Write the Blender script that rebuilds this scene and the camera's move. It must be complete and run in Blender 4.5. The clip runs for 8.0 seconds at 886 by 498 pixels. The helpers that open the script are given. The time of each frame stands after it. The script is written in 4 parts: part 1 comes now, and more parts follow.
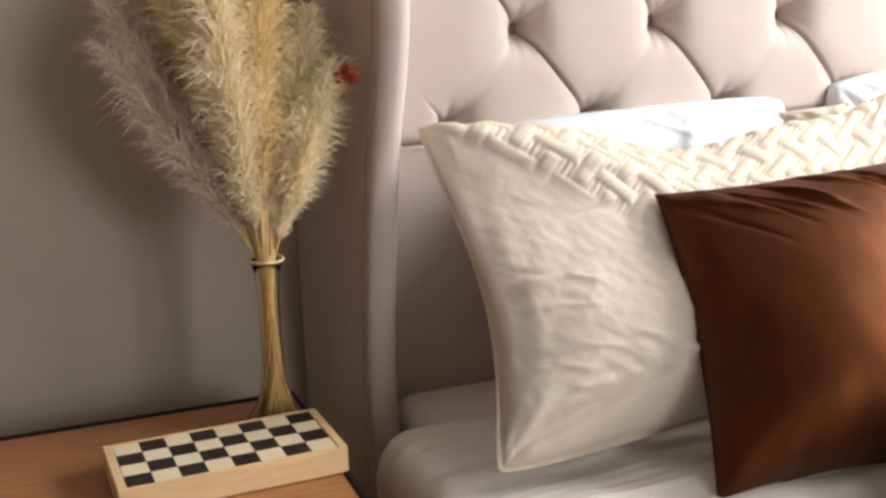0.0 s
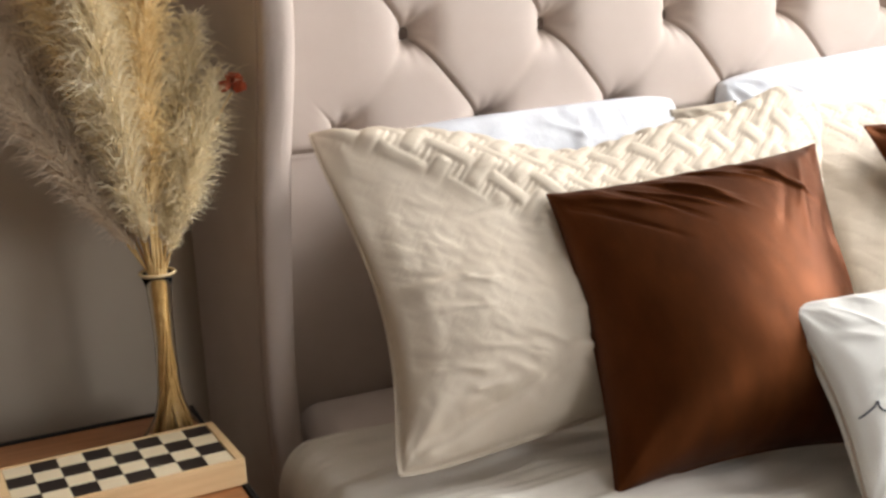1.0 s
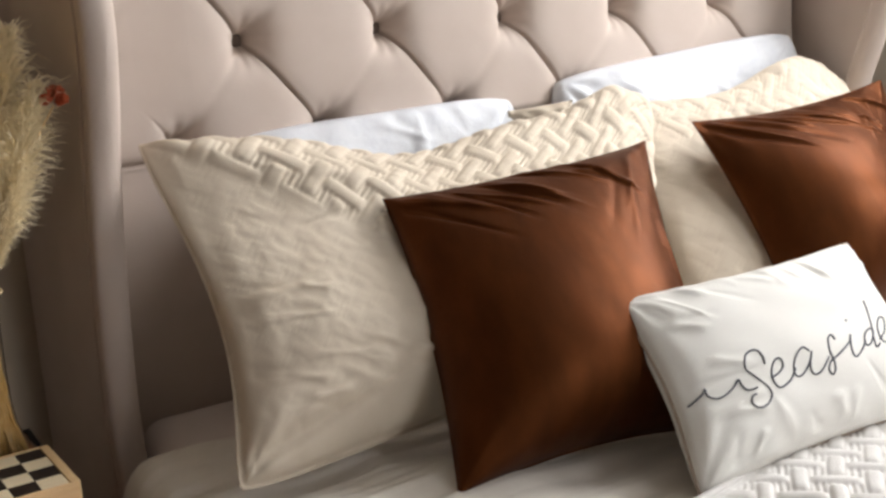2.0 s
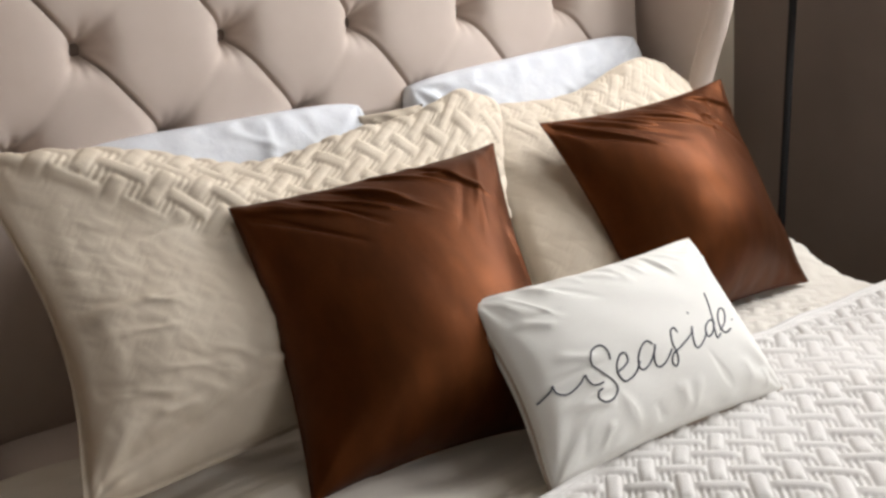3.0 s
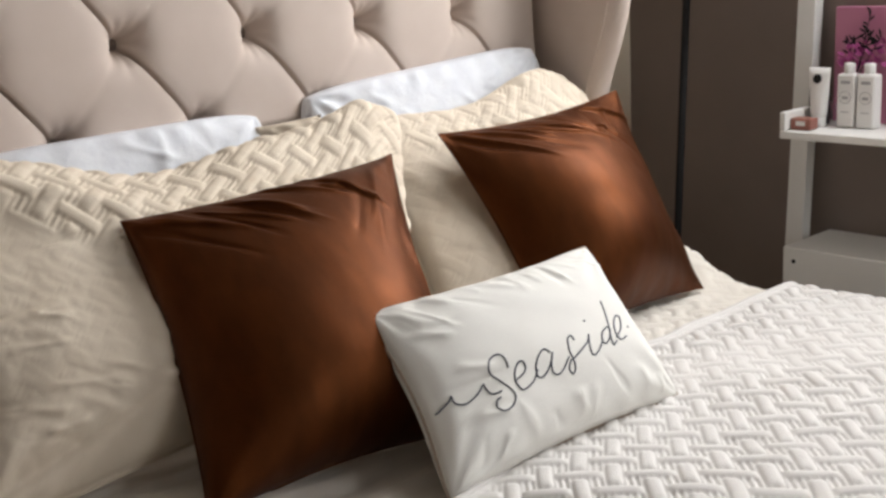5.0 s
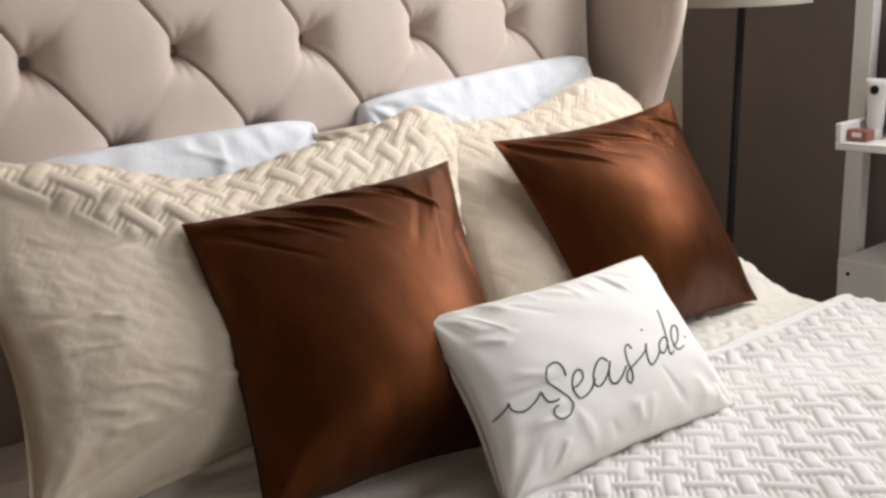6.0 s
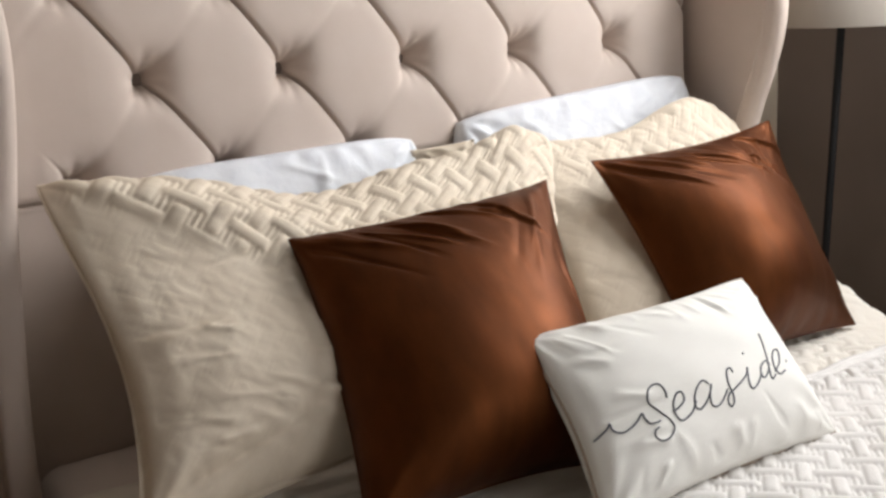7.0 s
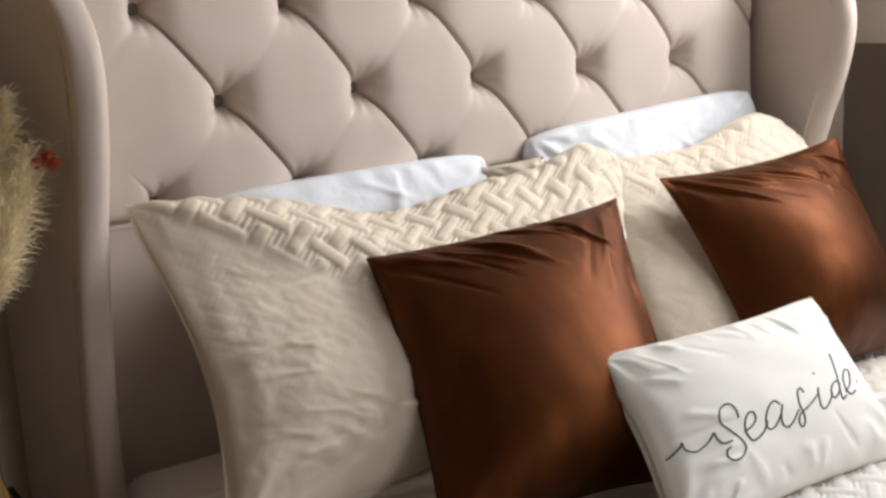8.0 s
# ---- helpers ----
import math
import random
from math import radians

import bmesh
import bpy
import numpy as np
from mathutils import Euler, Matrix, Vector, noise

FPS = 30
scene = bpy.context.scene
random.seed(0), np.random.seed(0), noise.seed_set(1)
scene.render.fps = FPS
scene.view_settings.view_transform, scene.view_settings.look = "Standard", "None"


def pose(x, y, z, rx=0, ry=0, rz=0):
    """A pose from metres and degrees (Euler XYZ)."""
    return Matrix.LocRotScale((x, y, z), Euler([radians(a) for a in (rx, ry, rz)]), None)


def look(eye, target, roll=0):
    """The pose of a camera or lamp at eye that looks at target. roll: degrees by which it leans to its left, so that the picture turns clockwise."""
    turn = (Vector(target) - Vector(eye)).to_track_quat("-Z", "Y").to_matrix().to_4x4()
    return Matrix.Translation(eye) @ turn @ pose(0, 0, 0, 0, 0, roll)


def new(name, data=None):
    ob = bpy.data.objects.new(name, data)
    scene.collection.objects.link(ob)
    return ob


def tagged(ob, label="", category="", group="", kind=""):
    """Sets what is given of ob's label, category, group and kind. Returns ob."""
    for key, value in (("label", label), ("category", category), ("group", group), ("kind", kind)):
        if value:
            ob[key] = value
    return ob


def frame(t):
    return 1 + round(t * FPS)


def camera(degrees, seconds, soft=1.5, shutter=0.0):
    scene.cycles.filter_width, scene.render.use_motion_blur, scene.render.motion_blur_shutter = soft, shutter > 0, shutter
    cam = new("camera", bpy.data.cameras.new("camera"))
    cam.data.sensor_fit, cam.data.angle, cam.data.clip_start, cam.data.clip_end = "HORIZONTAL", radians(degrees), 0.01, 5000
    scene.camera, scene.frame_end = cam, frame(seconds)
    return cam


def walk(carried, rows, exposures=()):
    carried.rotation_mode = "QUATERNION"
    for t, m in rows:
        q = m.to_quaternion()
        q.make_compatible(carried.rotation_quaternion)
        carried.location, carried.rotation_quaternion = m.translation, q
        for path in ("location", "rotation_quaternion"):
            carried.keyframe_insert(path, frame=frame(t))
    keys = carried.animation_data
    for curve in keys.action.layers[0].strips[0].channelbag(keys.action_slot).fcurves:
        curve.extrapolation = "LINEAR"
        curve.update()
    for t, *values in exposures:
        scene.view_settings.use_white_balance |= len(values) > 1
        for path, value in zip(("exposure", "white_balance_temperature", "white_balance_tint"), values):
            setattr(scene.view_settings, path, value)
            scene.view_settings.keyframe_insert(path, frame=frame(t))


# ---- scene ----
cam = camera(42.4, 8.0, soft=2.8)
PATH = [
    (0, (-0.803, -1.814, 1.281), (-0.129, 0.003, 0.79), -1.7),
    (0.5, (-0.788, -1.821, 1.277), (-0.06, -0.022, 0.791), -2.2),
    (1, (-0.766, -1.828, 1.273), (0.036, -0.06, 0.792), -2.7),
    (1.5, (-0.744, -1.839, 1.278), (0.154, -0.118, 0.792), -3.0),
    (3, (-0.687, -1.872, 1.275), (0.489, -0.331, 0.78), -3.6),
    (3.5, (-0.677, -1.876, 1.272), (0.568, -0.391, 0.777), -3.6),
    (4, (-0.661, -1.882, 1.27), (0.628, -0.435, 0.776), -3.6),
    (5.5, (-0.684, -1.873, 1.272), (0.613, -0.428, 0.794), -2.9),
    (6, (-0.696, -1.863, 1.271), (0.558, -0.376, 0.805), -2.8),
    (6.5, (-0.713, -1.854, 1.277), (0.493, -0.324, 0.823), -2.6),
    (7, (-0.734, -1.85, 1.282), (0.422, -0.277, 0.846), -2.6),
    (7.5, (-0.756, -1.851, 1.299), (0.359, -0.246, 0.872), -2.7),
    (8, (-0.779, -1.86, 1.321), (0.302, -0.233, 0.889), -2.9),
]
walk(cam, [(t, look(eye, target, roll)) for t, eye, target, roll in PATH], exposures=[(0, 0.74), (1.5, 0.37), (3, -0.06), (4, -0.15), (8, 0.04)])

# ---- world, light, exposure ----
world = bpy.data.worlds.new("sky")
scene.world = world
world.use_nodes = True
wn = world.node_tree
sky = wn.nodes.new("ShaderNodeTexSky")
sky.sky_type, sky.sun_disc = "NISHITA", False
sky.sun_elevation, sky.sun_rotation = radians(38), radians(200)
wn.links.new(sky.outputs[0], wn.nodes["Background"].inputs[0])
wn.nodes["Background"].inputs[1].default_value = 0.12

ROOM_L, ROOM_R, ROOM_F, ROOM_B, ROOM_H = -2.4, 1.845, -4.3, 0.10, 2.5
WIN = (-1.80, -0.42, 1.52, 2.42)           # window in the right wall: y from, y to, z from, z to


def area(name, m, w, h, power, colour):
    li = bpy.data.lights.new(name, "AREA")
    li.shape, li.size, li.size_y, li.energy, li.color = "RECTANGLE", w, h, power, colour
    ob = new(name, li)
    ob.matrix_world = m
    return ob


area("window_daylight", look((ROOM_R + 0.10, (WIN[0] + WIN[1]) / 2, (WIN[2] + WIN[3]) / 2), (0.0, -0.75, 0.7)),
     WIN[1] - WIN[0], WIN[3] - WIN[2], 51, (0.98, 0.985, 1.0))

FILL_WIN = (0.45, 1.65, 1.10, 2.3)           # smaller unseen window added facing the bed, as fill for the left side: x from, x to, z from, z to
# fill lamp in the added opening, brightens the nightstand and left wall
area("window_daylight", look(((FILL_WIN[0] + FILL_WIN[1]) / 2, ROOM_F - 0.10, (FILL_WIN[2] + FILL_WIN[3]) / 2), (-0.8, 0.0, 1.0)),
     FILL_WIN[1] - FILL_WIN[0], FILL_WIN[3] - FILL_WIN[2], 22, (0.98, 0.985, 1.0))



# ---- materials ----
def nodes_of(name):
    m = bpy.data.materials.new(name)
    m.use_nodes = True
    t = m.node_tree
    return m, t, t.nodes["Principled BSDF"]


def mat(name, col, col2=None, rough=0.6, metal=0.0, scale=30.0, fine=400.0, bump=0.15, sheen=0.0,
        stretch=(1, 1, 1), spec=0.5, mix=0.5, fine_bump=0.3, dist=0.002, coat=0.0, tint=None):
    """Two scales of variation: broad colour and roughness, and a fine grain in the relief."""
    m, t, b = nodes_of(name)
    N = t.nodes.new
    co = N("ShaderNodeTexCoord")
    mp = N("ShaderNodeMapping")
    mp.inputs["Scale"].default_value = stretch
    t.links.new(co.outputs["Object"], mp.inputs[0])
    n1, n2 = N("ShaderNodeTexNoise"), N("ShaderNodeTexNoise")
    n1.inputs["Scale"].default_value, n1.inputs["Detail"].default_value = scale, 5
    n2.inputs["Scale"].default_value, n2.inputs["Detail"].default_value = fine, 2
    for n in (n1, n2):
        t.links.new(mp.outputs[0], n.inputs["Vector"])
    mx = N("ShaderNodeMix")
    mx.data_type = "RGBA"
    c2 = col2 or tuple(c * 0.8 for c in col)
    mx.inputs[6].default_value, mx.inputs[7].default_value = (*col, 1), (*c2, 1)
    rm = N("ShaderNodeMapRange")
    rm.inputs[1].default_value, rm.inputs[2].default_value = 0.5 - 0.35 * mix, 0.5 + 0.35 * mix + 0.2
    t.links.new(n1.outputs[0], rm.inputs[0])
    t.links.new(rm.outputs[0], mx.inputs[0])
    t.links.new(mx.outputs[2], b.inputs["Base Color"])
    ro = N("ShaderNodeMapRange")
    ro.inputs[3].default_value, ro.inputs[4].default_value = max(rough - 0.07, 0.02), min(rough + 0.09, 1)
    t.links.new(n1.outputs[0], ro.inputs[0])
    t.links.new(ro.outputs[0], b.inputs["Roughness"])
    b.inputs["Metallic"].default_value = metal
    b.inputs["Specular IOR Level"].default_value = spec
    b.inputs["Coat Weight"].default_value = coat
    if sheen:
        b.inputs["Sheen Weight"].default_value, b.inputs["Sheen Roughness"].default_value = sheen, 0.4
        b.inputs["Sheen Tint"].default_value = (*(tint or [min(1, c * 1.3 + 0.1) for c in col]), 1)
    b1, b2 = N("ShaderNodeBump"), N("ShaderNodeBump")
    b1.inputs["Strength"].default_value, b1.inputs["Distance"].default_value = bump, dist * 3
    b2.inputs["Strength"].default_value, b2.inputs["Distance"].default_value = fine_bump, dist * 0.3
    t.links.new(n1.outputs[0], b1.inputs["Height"])
    t.links.new(n2.outputs[0], b2.inputs["Height"])
    t.links.new(b1.outputs[0], b2.inputs["Normal"])
    t.links.new(b2.outputs[0], b.inputs["Normal"])
    return m


# taupe in two tones: the walls' light and shade put into their colour
M_WALL_SHADE = mat("taupe_wall_paint_shade", (0.225, 0.178, 0.152), (0.205, 0.162, 0.138), rough=0.8, scale=6, fine=350, bump=0.03, fine_bump=0.12)
M_WALL_LIT = mat("taupe_wall_paint_lit", (0.56, 0.48, 0.375), (0.53, 0.455, 0.35), rough=0.85, scale=6, fine=350, bump=0.03, fine_bump=0.12)
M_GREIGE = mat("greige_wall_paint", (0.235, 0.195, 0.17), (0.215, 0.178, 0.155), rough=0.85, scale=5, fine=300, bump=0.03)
M_WHITEWALL = mat("white_ceiling_paint", (0.50, 0.485, 0.46), (0.47, 0.455, 0.43), rough=0.9, scale=5, fine=300, bump=0.03)
M_FLOOR = mat("oak_floor", (0.30, 0.19, 0.11), (0.22, 0.13, 0.07), rough=0.45, scale=9, fine=140, stretch=(1, 8, 8), bump=0.1)
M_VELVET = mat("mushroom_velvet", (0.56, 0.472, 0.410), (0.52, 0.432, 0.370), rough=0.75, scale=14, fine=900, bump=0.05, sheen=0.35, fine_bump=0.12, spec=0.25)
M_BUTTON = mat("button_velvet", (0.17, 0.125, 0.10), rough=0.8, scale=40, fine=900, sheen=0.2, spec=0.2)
M_CREAM = mat("cream_quilted_cotton", (0.710, 0.620, 0.500), (0.645, 0.552, 0.436), rough=0.85, scale=16, fine=700, bump=0.1, sheen=0.2, spec=0.2, fine_bump=0.4)
M_SPREAD = mat("ivory_quilted_cotton", (0.72, 0.695, 0.665), (0.67, 0.64, 0.605), rough=0.85, scale=12, fine=700, bump=0.1, sheen=0.2, spec=0.2, fine_bump=0.4)
M_COVER = mat("pale_quilted_cotton", (0.80, 0.75, 0.67), (0.75, 0.70, 0.62), rough=0.85, scale=16, fine=700, bump=0.1, sheen=0.2, spec=0.2, fine_bump=0.4)
M_SHEET = mat("beige_cotton_sheet", (0.74, 0.66, 0.61), (0.70, 0.61, 0.56), rough=0.85, scale=14, fine=800, bump=0.1, spec=0.2)
M_WHITE = mat("white_pillow_cotton", (0.75, 0.765, 0.79), (0.66, 0.68, 0.725), rough=0.8, scale=26, fine=700, bump=0.5, spec=0.25)
M_IVORY = mat("ivory_linen", (0.785, 0.77, 0.72), (0.745, 0.725, 0.675), rough=0.85, scale=10, fine=1100, bump=0.08, spec=0.2, fine_bump=0.35)
M_BROWN = mat("chestnut_satin", (0.108, 0.0315, 0.0072), (0.066, 0.0185, 0.0042), rough=0.52, metal=0.90, scale=14, fine=700, bump=0.12, fine_bump=0.2, stretch=(2.2, 1, 0.8))    # the gloss of brown threads is brown too
M_PIPE = mat("dark_beige_seam", (0.42, 0.34, 0.27), rough=0.9, spec=0.2)
M_INK = mat("grey_embroidery_thread", (0.10, 0.105, 0.125), (0.07, 0.075, 0.09), rough=0.7, scale=200, fine=1500, spec=0.3)
M_WOOD = mat("walnut_stain_top", (0.47, 0.205, 0.078), (0.25, 0.098, 0.036), rough=0.42, scale=7, fine=120, stretch=(1.2, 14, 14), bump=0.08, mix=0.9)
M_BLACK = mat("black_painted_metal", (0.013, 0.012, 0.012), rough=0.6, spec=0.2, scale=40, fine=300)
M_PINE = mat("pale_pine", (0.844, 0.604, 0.331), (0.707, 0.456, 0.217), rough=0.5, scale=10, fine=160, stretch=(1.2, 14, 14), bump=0.06, mix=0.8)
M_PALE = mat("pale_maple_square", (0.880, 0.752, 0.524), (0.821, 0.661, 0.433), rough=0.5, scale=12, fine=160, stretch=(1, 10, 10), bump=0.05)
M_DARKSQ = mat("black_stained_square", (0.020, 0.013, 0.011), (0.03, 0.02, 0.016), rough=0.45, scale=40, fine=300)
def plume_mat(name, col, col2):
    """Thin dry hairs that let some light through."""
    m = bpy.data.materials.new(name)
    m.use_nodes = True
    t = m.node_tree
    t.nodes.remove(t.nodes["Principled BSDF"])
    N = t.nodes.new
    co, no, mx = N("ShaderNodeTexCoord"), N("ShaderNodeTexNoise"), N("ShaderNodeMix")
    no.inputs["Scale"].default_value = 22
    t.links.new(co.outputs["Object"], no.inputs["Vector"])
    mx.data_type = "RGBA"
    mx.inputs[6].default_value, mx.inputs[7].default_value = (*col, 1), (*col2, 1)
    t.links.new(no.outputs[0], mx.inputs[0])
    d, tr, ms = N("ShaderNodeBsdfDiffuse"), N("ShaderNodeBsdfTranslucent"), N("ShaderNodeMixShader")
    for n in (d, tr):
        t.links.new(mx.outputs[2], n.inputs["Color"])
    ms.inputs[0].default_value = 0.30
    t.links.new(d.outputs[0], ms.inputs[1])
    t.links.new(tr.outputs[0], ms.inputs[2])
    t.links.new(ms.outputs[0], t.nodes["Material Output"].inputs["Surface"])
    return m


M_PLUME = plume_mat("bleached_pampas", (0.99, 0.84, 0.53), (0.98, 0.78, 0.44))
M_PLUMEPALE = plume_mat("pale_pampas", (0.99, 0.90, 0.69), (0.99, 0.86, 0.60))
M_PLUMEGREY = plume_mat("taupe_pampas", (0.93, 0.82, 0.66), (0.86, 0.73, 0.57))
M_RUST = mat("rust_dried_grass", (0.30, 0.13, 0.055), (0.20, 0.085, 0.035), rough=0.9, scale=30, fine=300, spec=0.15)
M_STEM = mat("dry_straw_stem", (0.82, 0.58, 0.25), (0.60, 0.36, 0.12), rough=0.7, scale=60, fine=400)
M_RED = mat("dried_red_petal", (0.55, 0.12, 0.045), (0.36, 0.065, 0.03), rough=0.8, scale=90, fine=500)
M_GOLD = mat("straw_twine", (0.72, 0.55, 0.30), rough=0.6, metal=0.0, scale=60, fine=300, bump=0.05)
M_LAMP = mat("greige_lamp_shade", (0.38, 0.34, 0.29), (0.34, 0.30, 0.26), rough=0.85, scale=20, fine=700, stretch=(1, 1, 0.2))
M_SHELF = mat("white_lacquer", (0.78, 0.77, 0.74), (0.74, 0.73, 0.70), rough=0.4, scale=8, fine=200, bump=0.03, fine_bump=0.05)
M_PLASTIC = mat("white_plastic", (0.80, 0.79, 0.77), (0.77, 0.76, 0.74), rough=0.35, scale=20, fine=200, bump=0.02, fine_bump=0.02)
M_GREYP = mat("grey_print", (0.38, 0.37, 0.38), rough=0.6, scale=60)
M_ROSE = mat("rose_brown_tin", (0.30, 0.12, 0.09), (0.24, 0.09, 0.07), rough=0.4, scale=30)
M_PINK = mat("pink_card", (0.58, 0.27, 0.33), (0.40, 0.10, 0.26), rough=0.6, scale=4, fine=200, mix=0.9)
M_PURPLE = mat("magenta_petals", (0.33, 0.045, 0.19), (0.22, 0.03, 0.13), rough=0.7, scale=60)
M_FRAME = mat("white_window_frame", (0.8, 0.8, 0.79), rough=0.4, scale=8, bump=0.03)


def glass_mat(name, colour=(1, 1, 1), rough=0.02, ior=1.33):
    m, t, b = nodes_of(name)
    b.inputs["Base Color"].default_value = (*colour, 1)
    b.inputs["Transmission Weight"].default_value, b.inputs["Roughness"].default_value, b.inputs["IOR"].default_value = 1, rough, ior
    n = t.nodes.new("ShaderNodeTexNoise")
    n.inputs["Scale"].default_value = 25
    bp = t.nodes.new("ShaderNodeBump")
    bp.inputs["Strength"].default_value, bp.inputs["Distance"].default_value = 0.05, 0.002
    t.links.new(n.outputs[0], bp.inputs["Height"])
    t.links.new(bp.outputs[0], b.inputs["Normal"])
    return m


M_GLASS = glass_mat("clear_vase_glass", (0.99, 0.96, 0.89), rough=0.12, ior=1.16)
M_PANE = glass_mat("window_glass")


# ---- mesh helpers ----
def thing(name, label, category, group="", loc=(0, 0, 0), kind=""):
    ob = new(name)
    ob.location = loc
    ob.empty_display_size = 0.05
    return tagged(ob, label, category, group, kind)


def standing(ob):
    """Where an object stands in the world, by its chain of parents."""
    m = ob.matrix_basis.copy()
    return m if ob.parent is None else standing(ob.parent) @ ob.matrix_parent_inverse @ m


def hang(ob, parent):
    """Put ob under parent, keeping its place in the world."""
    if parent is not None:
        ob.parent = parent
        ob.matrix_parent_inverse = standing(parent).inverted()
    return ob


def part(name, bm, material, parent=None, label="", smooth=False):
    me = bpy.data.meshes.new(name)
    bm.to_mesh(me)
    bm.free()
    me.materials.append(material)
    if smooth:
        me.polygons.foreach_set("use_smooth", [True] * len(me.polygons))
    ob = new(name, me)
    hang(ob, parent)
    return tagged(ob, label)


def raw(name, verts, faces, material, parent=None, label="", smooth=True):
    me = bpy.data.meshes.new(name)
    me.from_pydata(verts.tolist() if hasattr(verts, "tolist") else verts, [], faces.tolist() if hasattr(faces, "tolist") else faces)
    me.update()
    me.materials.append(material)
    me.polygons.foreach_set("use_smooth", [smooth] * len(me.polygons))
    ob = new(name, me)
    hang(ob, parent)
    return tagged(ob, label)


def box_bm(x0, x1, y0, y1, z0, z1, bev=0.0, seg=2, bm=None):
    bm = bm or bmesh.new()
    g = bmesh.ops.create_cube(bm, size=1)
    for v in g["verts"]:
        v.co = Vector(((x0 + x1) / 2 + v.co.x * (x1 - x0), (y0 + y1) / 2 + v.co.y * (y1 - y0), (z0 + z1) / 2 + v.co.z * (z1 - z0)))
    if bev:
        es = list({e for v in g["verts"] for e in v.link_edges})
        bmesh.ops.bevel(bm, geom=es, offset=bev, segments=seg, affect="EDGES", profile=0.5)
    return bm


def lathe_bm(profile, n=40, cx=0, cy=0, cap=True):
    """Turn a profile of (radius, height) round the upright axis."""
    bm = bmesh.new()
    rings = [[bm.verts.new((cx + r * math.cos(2 * math.pi * k / n), cy + r * math.sin(2 * math.pi * k / n), z)) for k in range(n)] for r, z in profile]
    for a, b in zip(rings, rings[1:]):
        for k in range(n):
            bm.faces.new((a[k], a[(k + 1) % n], b[(k + 1) % n], b[k]))
    if cap:
        bm.faces.new(list(reversed(rings[0])))
        bm.faces.new(rings[-1])
    return bm


def tube_bm(points, radius, n=8, bm=None):
    """A tube along points; radius may be a list."""
    bm = bm or bmesh.new()
    pts = [Vector(p) for p in points]
    rs = radius if isinstance(radius, (list, tuple)) else [radius] * len(pts)
    prev, rings = None, []
    for i, p in enumerate(pts):
        d = (pts[min(i + 1, len(pts) - 1)] - pts[max(i - 1, 0)]).normalized()
        a = d.cross(Vector((0, 0, 1)) if abs(d.z) < 0.95 else Vector((1, 0, 0))).normalized() if prev is None else (prev - d * prev.dot(d)).normalized()
        prev = a
        b = d.cross(a)
        rings.append([bm.verts.new(p + rs[i] * (math.cos(2 * math.pi * k / n) * a + math.sin(2 * math.pi * k / n) * b)) for k in range(n)])
    for r0, r1 in zip(rings, rings[1:]):
        for k in range(n):
            bm.faces.new((r0[k], r0[(k + 1) % n], r1[(k + 1) % n], r1[k]))
    bm.faces.new(list(reversed(rings[0])))
    bm.faces.new(rings[-1])
    return bm


def grid_faces(nu, nv, base=0, flip=False):
    i, j = np.meshgrid(np.arange(nu - 1), np.arange(nv - 1), indexing="ij")
    a = base + i * nv + j
    q = np.stack([a, a + nv, a + nv + 1, a + 1], -1).reshape(-1, 4)
    return q[:, ::-1] if flip else q


def ripple(x, y, seed, octaves=3):
    """Smooth pseudo-noise from turned sine waves, about -1 to 1."""
    r = np.random.RandomState(seed)
    out, amp, tot = np.zeros_like(x), 1.0, 0.0
    for o in range(octaves):
        for _ in range(3):
            a, ph = r.uniform(0, 2 * np.pi), r.uniform(0, 2 * np.pi)
            f = (2.0 ** o) * r.uniform(0.7, 1.3)
            out += amp * np.sin(f * (np.cos(a) * x + np.sin(a) * y) + ph + 1.3 * np.sin(0.7 * f * (np.cos(a + 2) * x + np.sin(a + 2) * y) + ph))
        tot += amp * 2.0
        amp *= 0.55
    return out / tot


def weave(a, b, cell):
    """Height (0 to 1) of a quilted basket weave: plump bars crosswise in turn, each running on to the sides of the next, over fine ribs."""
    ia, ib = np.floor(a / cell), np.floor(b / cell)
    fa, fb = a / cell - ia - 0.5, b / cell - ib - 0.5
    even = (ia + ib) % 2 == 0

    def bar(along, across):
        return np.clip(1 - (np.abs(across) / 0.25) ** 2.6, 0, None) ** 0.6 * np.clip(1 - (np.abs(along) / 0.76) ** 7, 0, None)

    one = bar(np.where(even, fa, 1 - np.abs(fa)), fb)
    two = bar(np.where(even, 1 - np.abs(fb), fb), fa)
    rib = 0.46 * (0.5 + 0.5 * np.cos(b / cell * 2 * np.pi * 5.0))
    return np.maximum(np.maximum(one, two), rib)


def normals_of(P):
    du, dv = np.gradient(P, axis=0), np.gradient(P, axis=1)
    n = np.cross(du, dv)
    return n / (np.linalg.norm(n, axis=-1, keepdims=True) + 1e-12)


def creases(seed, n, u=(-0.9, 0.6), v=(0.9, 1.0), ang=(-55, -20), length=(0.25, 0.6), h=(0.004, 0.010), w=(0.025, 0.05)):
    """Random soft folds, each a line across the cushion's face: start, end, width, height."""
    r = random.Random(seed)
    out = []
    for k in range(n):
        u0, v0 = u[0] + (u[1] - u[0]) * (k + r.random()) / n, r.uniform(*v)
        a, l = radians(r.uniform(*ang)), r.uniform(*length)
        out.append((u0, v0, u0 + l * math.cos(a), v0 + l * math.sin(a), r.uniform(*w), r.uniform(*h) * (1 if k % 3 else -0.7)))
    return out


